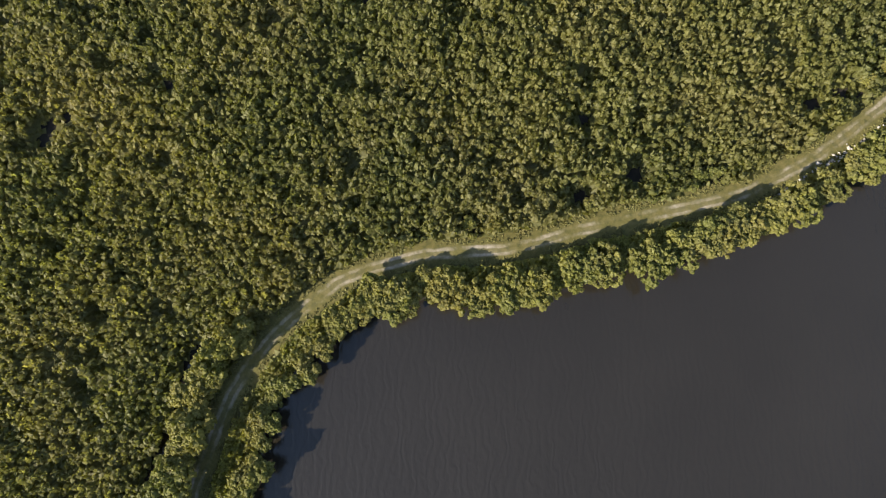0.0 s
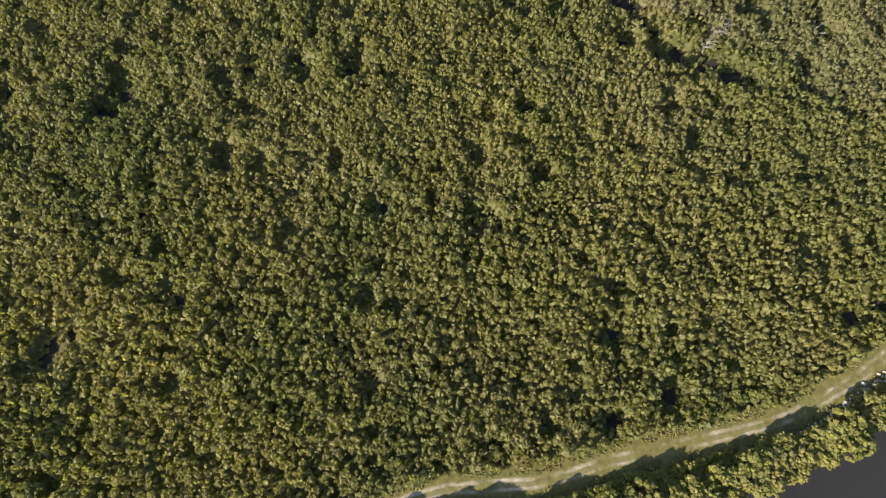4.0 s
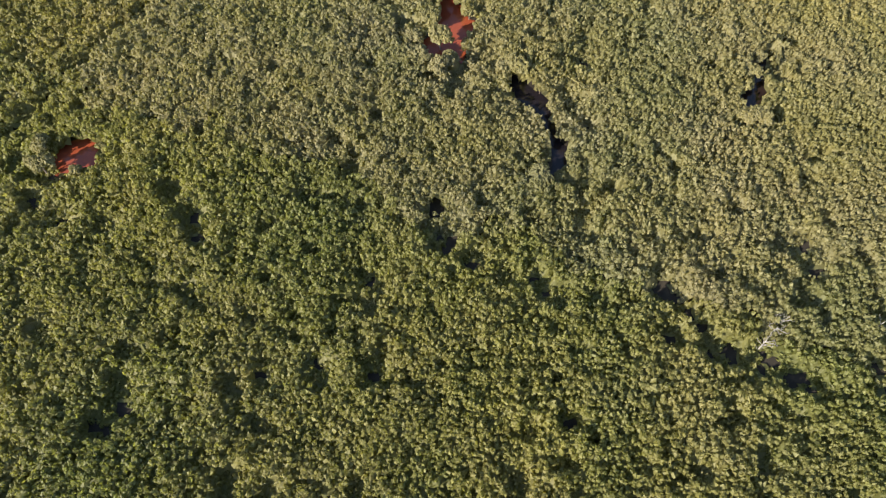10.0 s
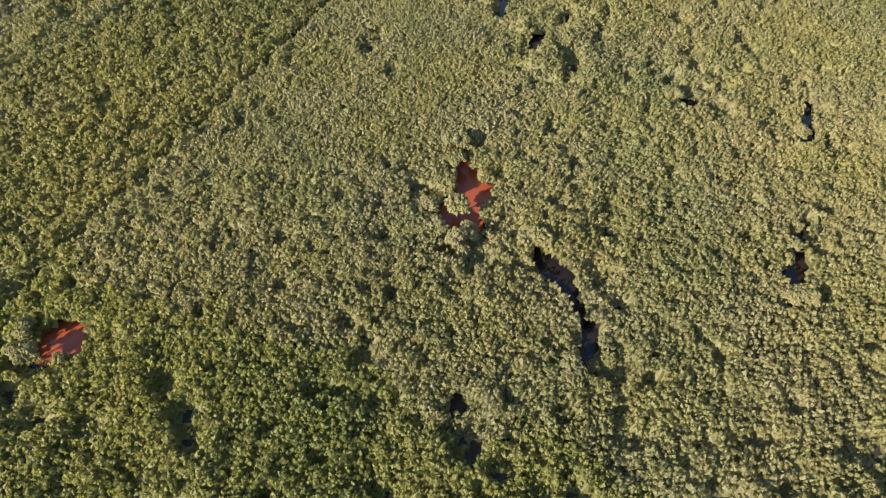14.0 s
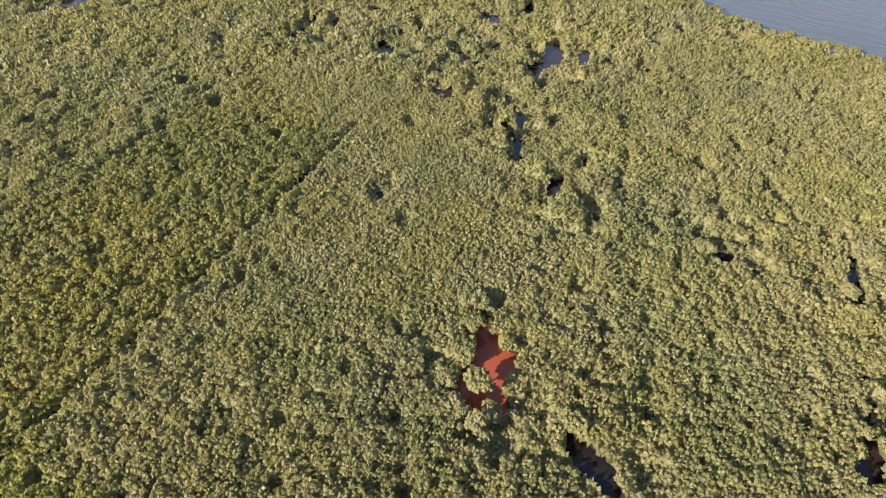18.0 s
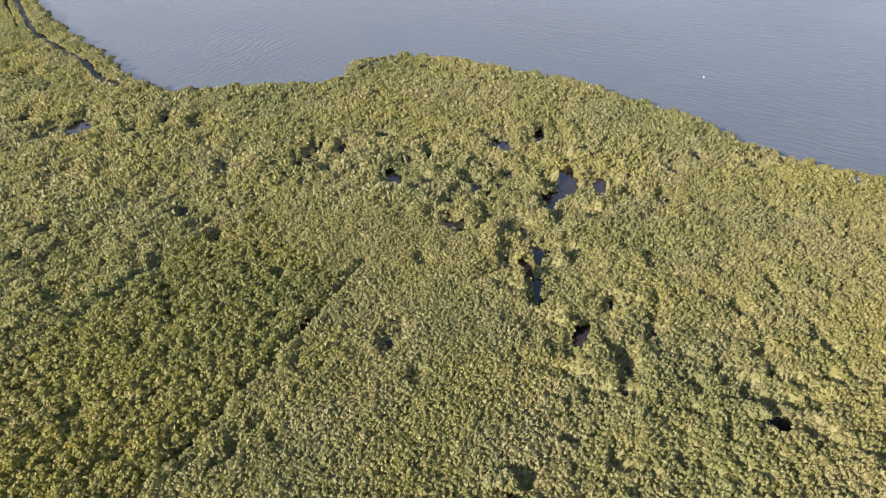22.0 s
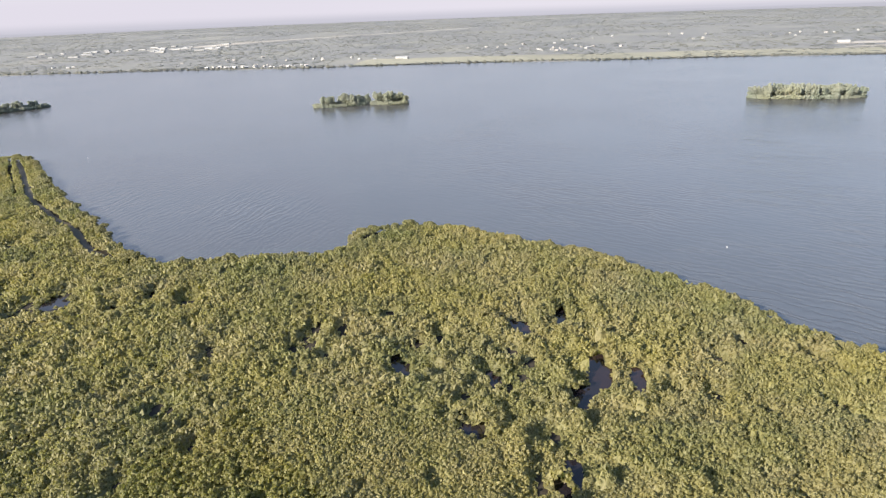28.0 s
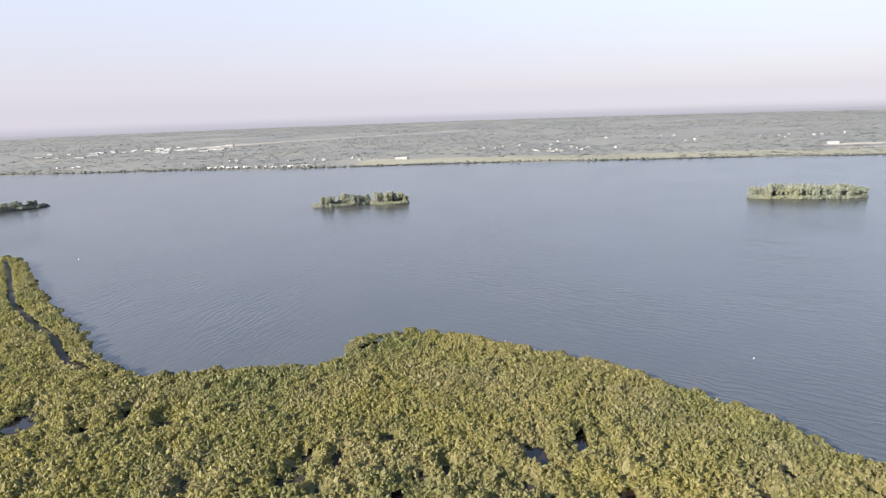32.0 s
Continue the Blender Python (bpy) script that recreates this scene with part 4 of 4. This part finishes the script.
def leafy_tree(name, seed, width, height, lobes, per_lobe, tuft, mat, label, category, group, flat=0.75, rings=(4, 5), sprigs=5, base=0.58, rise=0.16):
    """A tree as an Empty with a trunk, limbs and a crown of many leafy tufts in uneven lobes."""
    rs = np.random.RandomState(seed)
    ob = tagged(new(name), label, category, group)
    bm = bmesh.new()
    bend = rs.randn(2) * 0.04 * height
    mid = (bend[0], bend[1], height * 0.42)
    limb(bm, (0, 0, -0.3), mid, 0.035 * height, 0.026 * height)
    limb(bm, mid, (bend[0] * 0.4, bend[1] * 0.4, height * 0.8), 0.026 * height, 0.008 * height)
    part("trunk", bm, BARK, ob)
    tops = []
    for i in range(lobes):
        th = i * 2 * math.pi / lobes + rs.rand() * 0.9
        d = width * (0.16 + 0.2 * rs.rand()) * (i > 0)
        tops.append((d * math.cos(th), d * math.sin(th), height * (base + rise * rs.rand()), width * (0.17 + 0.11 * rs.rand())))
    for x, y, z, r in tops[1:5]:
        bm = bmesh.new()
        limb(bm, mid, (x, y, z), 0.016 * height, 0.005 * height, 5)
        part("limb", bm, BARK, ob)
    cs = []
    for x, y, z, r in tops:
        u = rs.randn(per_lobe, 3)
        u /= np.linalg.norm(u, axis=1)[:, None]
        u[:, 2] = np.abs(u[:, 2]) * 1.2 - 0.35
        k = (0.78 + 0.3 * rs.rand(per_lobe))[:, None]
        cs.append(np.array([x, y, z]) + u * k * np.array([r, r, r * flat]))
    cs = np.vstack(cs)
    n = len(cs)
    rr = tuft * (0.7 + 0.6 * rs.rand(n))
    v, f = tufts(cs, rr, rr * (0.8 + 0.5 * rs.rand(n)), rs, rings, 0)
    u = rs.randn(n * sprigs, 3)
    u[:, 2] = np.abs(u[:, 2])
    u /= np.linalg.norm(u, axis=1)[:, None]
    at = np.repeat(cs, sprigs, 0) + u * np.repeat(rr, sprigs)[:, None] * 0.85
    small_r = np.repeat(rr, sprigs) * (0.35 + 0.3 * rs.rand(n * sprigs))
    v2, f2 = sprays(at, small_r, small_r * (0.7 + 0.8 * rs.rand(n * sprigs)), rs)
    crown = mesh_object("crown", np.vstack([v, v2]), np.vstack([f, f2 + len(v)]), mat, ob)
    tagged(crown, "uneven leafy crown")
    return ob


def plant(models, x, y, z, rs, size=1.0):
    m = models[rs.randint(len(models))]
    s = size * (0.85 + 0.3 * rs.rand())
    c = copy_thing(m, pose(x, y, z, 0, 0, rs.rand() * 360))
    c.scale = (s, s, s * (0.9 + 0.2 * rs.rand()))
    return c


def retire(models):
    """Takes the patterns away once their copies stand."""
    for m in models:
        for o in (*m.children_recursive, m):
            bpy.data.objects.remove(o)


rs = np.random.RandomState(8)
shore = [leafy_tree("mangrove_tree", 20 + i, 8.0, 5.8, 7 + i % 3, 30, 0.50, LEAF_SHORE, "sunlit yellow-green mangrove tree leaning over the water's edge", "tree", "trees along the track") for i in range(5)]
small = [leafy_tree("mangrove_tree", 40 + i, 5.0, 4.6, 5, 24, 0.42, LEAF_SHORE, "rounded mangrove tree beside the dirt track", "tree", "trees along the track") for i in range(4)]
edge = [leafy_tree("mangrove_tree", 60 + i, 4.6, 4.6, 5, 22, 0.42, LEAF_FOREST, "olive mangrove tree at the edge of a dark pool", "tree", "trees round the pools") for i in range(4)]
seaward = [leafy_tree("mangrove_tree", 80 + i, 7.0, 5.4, 6, 24, 0.6, LEAF_COAST, "broad mangrove tree on the lagoon shore", "tree", "trees along the lagoon shore", sprigs=4) for i in range(4)]


def along(line, step):
    seg = np.hypot(*np.diff(line, axis=0).T)
    s = np.concatenate([[0], np.cumsum(seg)])
    at = np.arange(step / 2, s[-1], step)
    return np.stack([np.interp(at, s, line[:, 0]), np.interp(at, s, line[:, 1])], 1)


# the strip between the track and the bay
bay = curve_points([(-38.5, -51.6), (-34.5, -23.7), (-32.0, -15.8), (-29.9, -8.3), (-26.5, -2.9)], 2)
for x, y in along(bay, 3.6):
    plant(small, x - 0.5 + rs.randn() * 0.5, y + rs.randn() * 0.5, 0.2, rs, 1.0)
bay = curve_points([(-25.0, -1.9), (-19.0, 4.3), (-12.0, 8.6), (-5.1, 10.0)], 2)
for x, y in along(bay, 3.8):
    plant(small, x + rs.randn() * 0.5, y + rs.randn() * 0.5, 0.3, rs, 1.1)
bay = curve_points([(-15.0, 8.6), (-8.6, 8.8), (0.4, 11.2), (8, 9.4), (18, 10.8), (28, 13.6), (43, 15.8), (54, 19.4), (64.5, 22.2), (75.8, 28.0), (88, 35.2), (130, 63.2)], 2)
for x, y in along(bay, 6.4):
    plant(shore, x + rs.randn() * 0.7, y + 0.8 + rs.randn() * 0.6, 0.2, rs, 1.0)
for x, y in along(bay, 4.6):
    if x < 58:
        plant(small, x + rs.randn() * 1.0, y + 3.1 + rs.randn() * 0.5, 0.4, rs, 0.85)
# the strip between the ditch and the track
for x, y in along(curve_points([(-55.8, -47.6), (-47.4, -21.7), (-44.4, -12.8), (-42.8, -5.8), (-38.8, 0.7), (-33.9, 5.1)], 2), 3.4):
    plant(small, x + rs.randn() * 0.4, y + rs.randn() * 0.4, 0.3, rs, 1.5)
# bushes along the inland verge
verge = ROAD_LINE[(ROAD_LINE[:, 0] > -30) & (ROAD_LINE[:, 0] < 95)]
d = np.gradient(verge, axis=0)
d /= np.linalg.norm(d, axis=1)[:, None]
for x, y in along(verge + np.stack([-d[:, 1], d[:, 0]], 1) * 5.0, 5.0):
    plant(small, x + rs.randn() * 1.0, y + rs.randn() * 0.6, 0.3, rs, 0.62)
# round the pools
for ring, reach in POOL_RINGS:
    mid = ring.mean(0)
    for p in along(np.vstack([ring, ring[:1]]), 6.5):
        west = mid[1] < 240 and p[0] < mid[0] - 0.5
        o = p + (2.2 if west else 1.3) * (p - mid) / np.linalg.norm(p - mid)
        o[1] -= reach * (o[1] < mid[1])
        if not any(inside(o[None] + (0, r * k), g)[0] for g, r in POOL_RINGS for k in (0, 1)):
            plant(edge, o[0], o[1], 0.2, rs, 0.55 if mid[1] > 240 else 1.3 if west else 0.72)
for x, y, s in ((-2.6, 190.6, 1.3), (-1.2, 183.4, 1.15), (-8.2, 186.2, 1.1)):
    plant(edge, x, y, 0.2, rs, s)
# the lagoon shore
coast = curve_points(NORTH_SHORE[2:], 3)
for x, y in along(coast[coast[:, 1] < 640], 4.4):
    plant(seaward, x + rs.randn() * 1.2, y - 0.8 + rs.randn() * 1.2, 0.1, rs, 0.45 + 0.5 * rs.rand())
for x, y in along(coast[coast[:, 1] >= 640], 8):
    plant(seaward, x - 3 + rs.randn(), y + rs.randn(), 0.1, rs, 0.7 + 0.5 * rs.rand())
retire(shore + small + edge + seaward)


def dead_tree(x, y, height, seed):
    rs = random.Random(seed)
    ob = tagged(new("dead_tree"), "bleached bare dead tree standing among mangroves", "dead tree", "dead trees")
    bm = bmesh.new()
    limb(bm, (0, 0, -0.2), (0.15, 0.1, height * 0.6), 0.13, 0.08)
    limb(bm, (0.15, 0.1, height * 0.6), (0.3, 0.1, height), 0.08, 0.03)
    part("trunk", bm, DEAD_WOOD, ob)
    for i in range(11):
        bm = bmesh.new()
        z, th = height * rs.uniform(0.45, 0.9), rs.uniform(0, 6.28)
        n = rs.uniform(0.9, 1.9)
        tip = (0.2 + n * math.cos(th), 0.1 + n * math.sin(th), z + rs.uniform(0.2, 0.9))
        limb(bm, (0.2, 0.1, z), tip, 0.055, 0.028, 5)
        branch = part("branch", bm, DEAD_WOOD, ob)
        for _ in range(3):
            bm = bmesh.new()
            limb(bm, tip, (tip[0] + rs.uniform(-0.6, 0.6), tip[1] + rs.uniform(-0.6, 0.6), tip[2] + rs.uniform(0.1, 0.5)), 0.028, 0.012, 4)
            part("twig", bm, DEAD_WOOD, branch)
    ob.matrix_basis = pose(x, y, 0.3, 0, 0, seed * 50)


for i, (x, y, h) in enumerate(((58.2, 106.7, 4.9), (55.8, 104.2, 4.2), (60.0, 108.3, 4.4), (43.4, 17.3, 3.8), (79.1, 107.0, 4.4))):
    dead_tree(x, y, h, i)

# ---- stones along the bank ----
rs = np.random.RandomState(5)
stones = []
for i in range(6):
    bm = bmesh.new()
    bmesh.ops.create_icosphere(bm, subdivisions=1, radius=0.5)
    for v in bm.verts:
        v.co = Vector((v.co.x * 1.25, v.co.y, v.co.z * 0.75)) * (1 + 0.28 * rs.randn())
    me = bpy.data.meshes.new("stone")
    bm.to_mesh(me)
    bm.free()
    me.materials.append(ROCK)
    stones.append(me)
riprap = tagged(new("riprap"), "row of pale limestone boulders along the track's bank", "boulders")
line = curve_points([(60.9, 24.9), (63.2, 25.9), (69.2, 29.0), (73.9, 32.2), (78.6, 35.1), (84.4, 38.3), (89.5, 42.3), (97.6, 47.9)], 1)
for x, y in along(line, 0.21):
    ob = new("stone", stones[rs.randint(6)])
    ob.parent = riprap
    s = 0.32 + 0.45 * rs.rand() ** 2
    ob.matrix_basis = pose(x + rs.randn() * 0.5, y + rs.randn() * 0.5, 1.14 + 0.1 * rs.rand(), *(rs.rand(3) * 360)) @ Matrix.Diagonal((s, s, s, 1))

# ---- grass on the verges ----
line = ROAD_LINE[(ROAD_LINE[:, 0] > -46) & (ROAD_LINE[:, 0] < 100)]
p = along(line, 0.022)
off = np.where(rs.rand(len(p)) < 0.62, 1.5 + 2.4 * rs.rand(len(p)), -1.4 - 2.0 * rs.rand(len(p)))
d = np.gradient(p, axis=0)
d /= np.linalg.norm(d, axis=1)[:, None]
p = p + np.stack([-d[:, 1], d[:, 0]], 1) * off[:, None] + rs.randn(len(p), 2) * 0.15
p = p[value_noise(p, 2.5, 21) > 0.35]
r = 0.12 + 0.16 * rs.rand(len(p))
v, f = tufts(np.column_stack([p, np.full(len(p), 1.08)]), r, r * 0.9, rs, (3, 3), 3, 0.35)
tagged(mesh_object("grass", v, f, GRASS), "tufts of dry yellow-green grass beside the track", "grass", kind="stuff")

# ---- buoys in the lagoon ----
WHITE_PAINT = plain("white_buoy_paint", (0.62, 0.62, 0.60), (0.78, 0.78, 0.76), 2.0, 0.5)


def buoy(x, y, lean):
    """A small white marker buoy: a bevelled float, a short mast and a round top mark."""
    ob = tagged(new("buoy"), "small white marker buoy floating on the lagoon", "buoy", "buoys in the lagoon")
    bm = bmesh.new()
    bmesh.ops.create_cone(bm, cap_ends=True, segments=14, radius1=0.42, radius2=0.55, depth=0.5)
    bmesh.ops.bevel(bm, geom=bm.edges[:], offset=0.05, segments=2, affect="EDGES")
    bmesh.ops.translate(bm, verts=bm.verts, vec=(0, 0, 0.12))
    part("float", bm, WHITE_PAINT, ob)
    bm = bmesh.new()
    limb(bm, (0, 0, 0.3), (0, 0, 1.35), 0.16, 0.09, 8)
    part("mast", bm, WHITE_PAINT, ob)
    bm = bmesh.new()
    bmesh.ops.create_icosphere(bm, subdivisions=2, radius=0.26, matrix=Matrix.Translation((0, 0, 1.5)))
    part("top_mark", bm, WHITE_PAINT, ob, smooth=True)
    ob.matrix_basis = pose(x, y, 0.0, lean, 0.6 * lean, 0)
    ob.scale = (0.42, 0.42, 0.42)


buoy(138.6, 460.4, 5)
buoy(-312.3, 752.0, -4)

# ---- islands in the lagoon ----
rs = np.random.RandomState(12)
tall = [leafy_tree("island_tree", 120 + i, 9.0, 15.0, 9, 11, 1.1, LEAF_ISLAND_HAZED, "tall tree on a small lagoon island, its leaves greyed for haze", "tree", "trees on the islands", 1.9, (4, 5), 3, 0.25, 0.5) for i in range(4)]
low = [leafy_tree("island_bush", 140 + i, 8.0, 7.0, 6, 9, 1.2, LEAF_ISLAND_HAZED, "low mangrove bush on an island's waterline", "bush", "bushes on the islands", 1.0, (4, 5), 3, 0.1, 0.4) for i in range(3)]
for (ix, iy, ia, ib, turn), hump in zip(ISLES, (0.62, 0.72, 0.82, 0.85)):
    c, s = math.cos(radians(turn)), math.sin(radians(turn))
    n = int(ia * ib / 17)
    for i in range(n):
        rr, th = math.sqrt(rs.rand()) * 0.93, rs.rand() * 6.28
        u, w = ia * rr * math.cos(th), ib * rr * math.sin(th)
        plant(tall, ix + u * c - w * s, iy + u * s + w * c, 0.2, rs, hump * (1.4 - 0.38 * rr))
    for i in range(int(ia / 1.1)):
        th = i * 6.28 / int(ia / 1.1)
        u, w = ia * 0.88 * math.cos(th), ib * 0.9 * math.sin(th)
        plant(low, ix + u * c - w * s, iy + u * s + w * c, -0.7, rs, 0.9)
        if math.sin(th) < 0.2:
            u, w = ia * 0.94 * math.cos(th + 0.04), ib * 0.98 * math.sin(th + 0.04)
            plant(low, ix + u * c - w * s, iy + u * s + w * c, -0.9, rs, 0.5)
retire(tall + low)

# ---- the far shore ----
rs = np.random.RandomState(15)
q = np.column_stack([rs.uniform(-2900, 2900, 60000), 1000 + 4200 * rs.rand(60000) ** 1.25])
q = q[inside(q, FAR_LAND)]
depth = line_distance(q, FAR_SHORE[::3])
thick = value_noise(q, 420, 31) * 0.5 + value_noise(q, 110, 32) * 0.5
meadow = (depth < 230) & (q[:, 0] > -180)
strip = np.array([(-792, 2540), (-640, 2690), (-348, 2935), (246, 3295)], float)
q = q[(depth > 12) & (thick > 0.34 + 0.17 * meadow) & (line_distance(q, strip) > 50)]
fringe = along(FAR_SHORE[(np.abs(FAR_SHORE[:, 0]) < 2600)], 4.5)
fringe = fringe + np.column_stack([rs.randn(len(fringe)) * 3, 5 + 4 * rs.rand(len(fringe))])
q = np.vstack([q, fringe])
r = np.concatenate([4 + 9 * rs.rand(len(q) - len(fringe)) ** 1.5, 3 + 4 * rs.rand(len(fringe))])
h = np.concatenate([0.3 + 0.8 * rs.rand(len(q) - len(fringe)) ** 2, 1.0 + 2.6 * rs.rand(len(fringe)) ** 2])
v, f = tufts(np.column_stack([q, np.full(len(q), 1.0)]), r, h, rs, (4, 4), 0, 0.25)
tagged(mesh_object("far_woods", v, f, LEAF_FAR_HAZED, smooth=True), "grey-green woods beyond the far shore, paled for haze", "woods", kind="stuff")


def box(bm, x0, x1, y0, y1, z0, z1):
    v = [bm.verts.new((x, y, z)) for z in (z0, z1) for x, y in ((x0, y0), (x1, y0), (x1, y1), (x0, y1))]
    for f in ((0, 3, 2, 1), (4, 5, 6, 7), (0, 1, 5, 4), (1, 2, 6, 5), (2, 3, 7, 6), (3, 0, 4, 7)):
        bm.faces.new([v[i] for i in f])


def house(name, w, d, h, roof_mat, label, category, group, rise=0.3, doors=2):
    """A low building: walls, a pitched roof with eaves, windows and a door towards the water."""
    ob = tagged(new(name), label, category, group)
    bm = bmesh.new()
    box(bm, -w / 2, w / 2, -d / 2, d / 2, -0.5, h)
    part("wall", bm, WHITE_WALL, ob)
    bm = bmesh.new()
    e, up = 0.5, rise * d / 2
    ends = []
    for x in (-w / 2 - e, w / 2 + e):
        ends.append([bm.verts.new((x, y, z)) for y, z in ((-d / 2 - e, h), (0, h + up), (d / 2 + e, h), (d / 2 + e, h + 0.3), (0, h + up + 0.3), (-d / 2 - e, h + 0.3))])
    for i in range(6):
        bm.faces.new((ends[0][i], ends[0][(i + 1) % 6], ends[1][(i + 1) % 6], ends[1][i]))
    bm.faces.new(ends[0][::-1])
    bm.faces.new(ends[1])
    part("roof", bm, roof_mat, ob)
    n = max(3, int(w / 5))
    for i in range(n):
        x = -w / 2 + (i + 0.5) * w / n
        bm = bmesh.new()
        box(bm, x - 0.7, x + 0.7, -d / 2 - 0.06, -d / 2 + 0.1, 0.1 if i == n // 2 else 1.0, 2.2)
        part("door" if i == n // 2 else "window", bm, DARK_GLASS, ob)
    return ob


homes = [house("house", 8, 6, 3.2, WHITE_ROOF, "small white house on the far shore", "house", "houses on the far shore"),
         house("house", 10, 7, 4, TILE_ROOF, "white house with a grey roof on the far shore", "house", "houses on the far shore"),
         house("house", 13, 7, 3.6, WHITE_ROOF, "long white house near the far waterline", "house", "houses on the far shore")]
spots = along(FAR_SHORE[(FAR_SHORE[:, 0] > -500) & (FAR_SHORE[:, 0] < -225)], 9)
for x, y in spots:
    if rs.rand() < 0.9:
        plant(homes, x + rs.randn() * 4, y + 24 + 40 * rs.rand() ** 2, 1.0, rs, 0.75)
for x, y, n, sx, sy in ((355, 1790, 9, 45, 25), (470, 1840, 6, 60, 30), (795, 2010, 2, 14, 8), (-260, 1760, 8, 120, 40), (210, 1950, 8, 110, 50), (1100, 2050, 8, 150, 70), (690, 2250, 7, 150, 70), (-600, 1850, 7, 140, 40)):
    for i in range(n):
        plant(homes, x + rs.randn() * sx, y + rs.randn() * sy, 1.0, rs, 0.7)
retire(homes)
sheds = [house("warehouse", 46, 26, 4.5, WHITE_ROOF, "long low white warehouse on the distant flats", "warehouse", "warehouses on the flats", 0.08),
         house("warehouse", 24, 18, 4, WHITE_ROOF, "white metal shed on the distant flats", "warehouse", "warehouses on the flats", 0.1)]
for i in range(40):
    k = rs.rand() ** 0.8
    c = plant(sheds, -1290 + 650 * k + rs.randn() * 30, 2440 + 40 * k + rs.randn() * 110, 1.0, rs, 0.62)
    c.rotation_euler = (0, 0, radians(rs.uniform(-14, 14)))
c = copy_thing(sheds[0], pose(-34, 1716, 1.0, 0, 0, -12))
c.scale = (0.62, 0.55, 0.9)
c = copy_thing(sheds[1], pose(1000, 1690, 1.0, 0, 0, -25))
retire(sheds)


def flat_patch(name, points, z, mat, label, category):
    ring = curve_points(np.vstack([points, points[:1]]), 12)[:-1]
    bm = bmesh.new()
    bm.faces.new([bm.verts.new((x, y, z + 0.0)) for x, y in ring])
    bmesh.ops.triangulate(bm, faces=bm.faces[:])
    return tagged(part(name, bm, mat, None), label, category, kind="structure")


flat_patch("sand_flat", [(905, 1558), (974, 1580), (1112, 1570), (1222, 1549), (1101, 1531), (995, 1546)], 1.5, SAND, "bare white sand flat by the far shore", "sand")
flat_patch("sand_flat", [(926, 1654), (1040, 1689), (1161, 1664), (1109, 1632), (1004, 1630)], 1.5, SAND, "bare white sand yard by the far shore", "sand")
flat_patch("sand_flat", [(-792, 2533), (-688, 2737), (-348, 2964), (246, 3314), (247, 3275), (-349, 2907), (-615, 2664), (-699, 2542)], 1.6, SAND, "long pale sand strip across the distant flats", "sand")
edge_line = FAR_SHORE[(FAR_SHORE[:, 0] > -150) & (FAR_SHORE[:, 0] < 2300)][::2]
flat_patch("meadow", np.vstack([edge_line + (0, 14), edge_line[::-1] + (30, 150)]), 1.25, MEADOW, "open yellow-green meadow behind the far shore", "meadow")

# ---- the painted haze at the horizon ----
# an added backdrop sheet glows in haze colour and fades out upwards
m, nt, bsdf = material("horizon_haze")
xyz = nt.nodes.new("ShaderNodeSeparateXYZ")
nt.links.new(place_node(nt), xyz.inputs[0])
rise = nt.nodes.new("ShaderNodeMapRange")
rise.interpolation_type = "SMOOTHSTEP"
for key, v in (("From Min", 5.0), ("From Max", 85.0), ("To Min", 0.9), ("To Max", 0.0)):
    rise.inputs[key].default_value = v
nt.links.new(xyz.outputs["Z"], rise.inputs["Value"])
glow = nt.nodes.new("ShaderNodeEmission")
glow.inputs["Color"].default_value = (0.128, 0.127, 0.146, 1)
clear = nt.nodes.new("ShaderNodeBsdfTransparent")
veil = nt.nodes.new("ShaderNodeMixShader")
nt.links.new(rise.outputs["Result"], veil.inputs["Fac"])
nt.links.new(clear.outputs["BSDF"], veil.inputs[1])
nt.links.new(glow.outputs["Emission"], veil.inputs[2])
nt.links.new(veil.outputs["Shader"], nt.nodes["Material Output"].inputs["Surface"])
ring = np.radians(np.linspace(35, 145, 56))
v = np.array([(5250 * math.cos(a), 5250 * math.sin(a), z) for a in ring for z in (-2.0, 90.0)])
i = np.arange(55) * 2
tagged(mesh_object("backdrop", v, np.stack([i, i + 2, i + 3, i + 1], 1), m), "glowing lavender sheet painted as haze along the horizon", "haze", kind="structure")
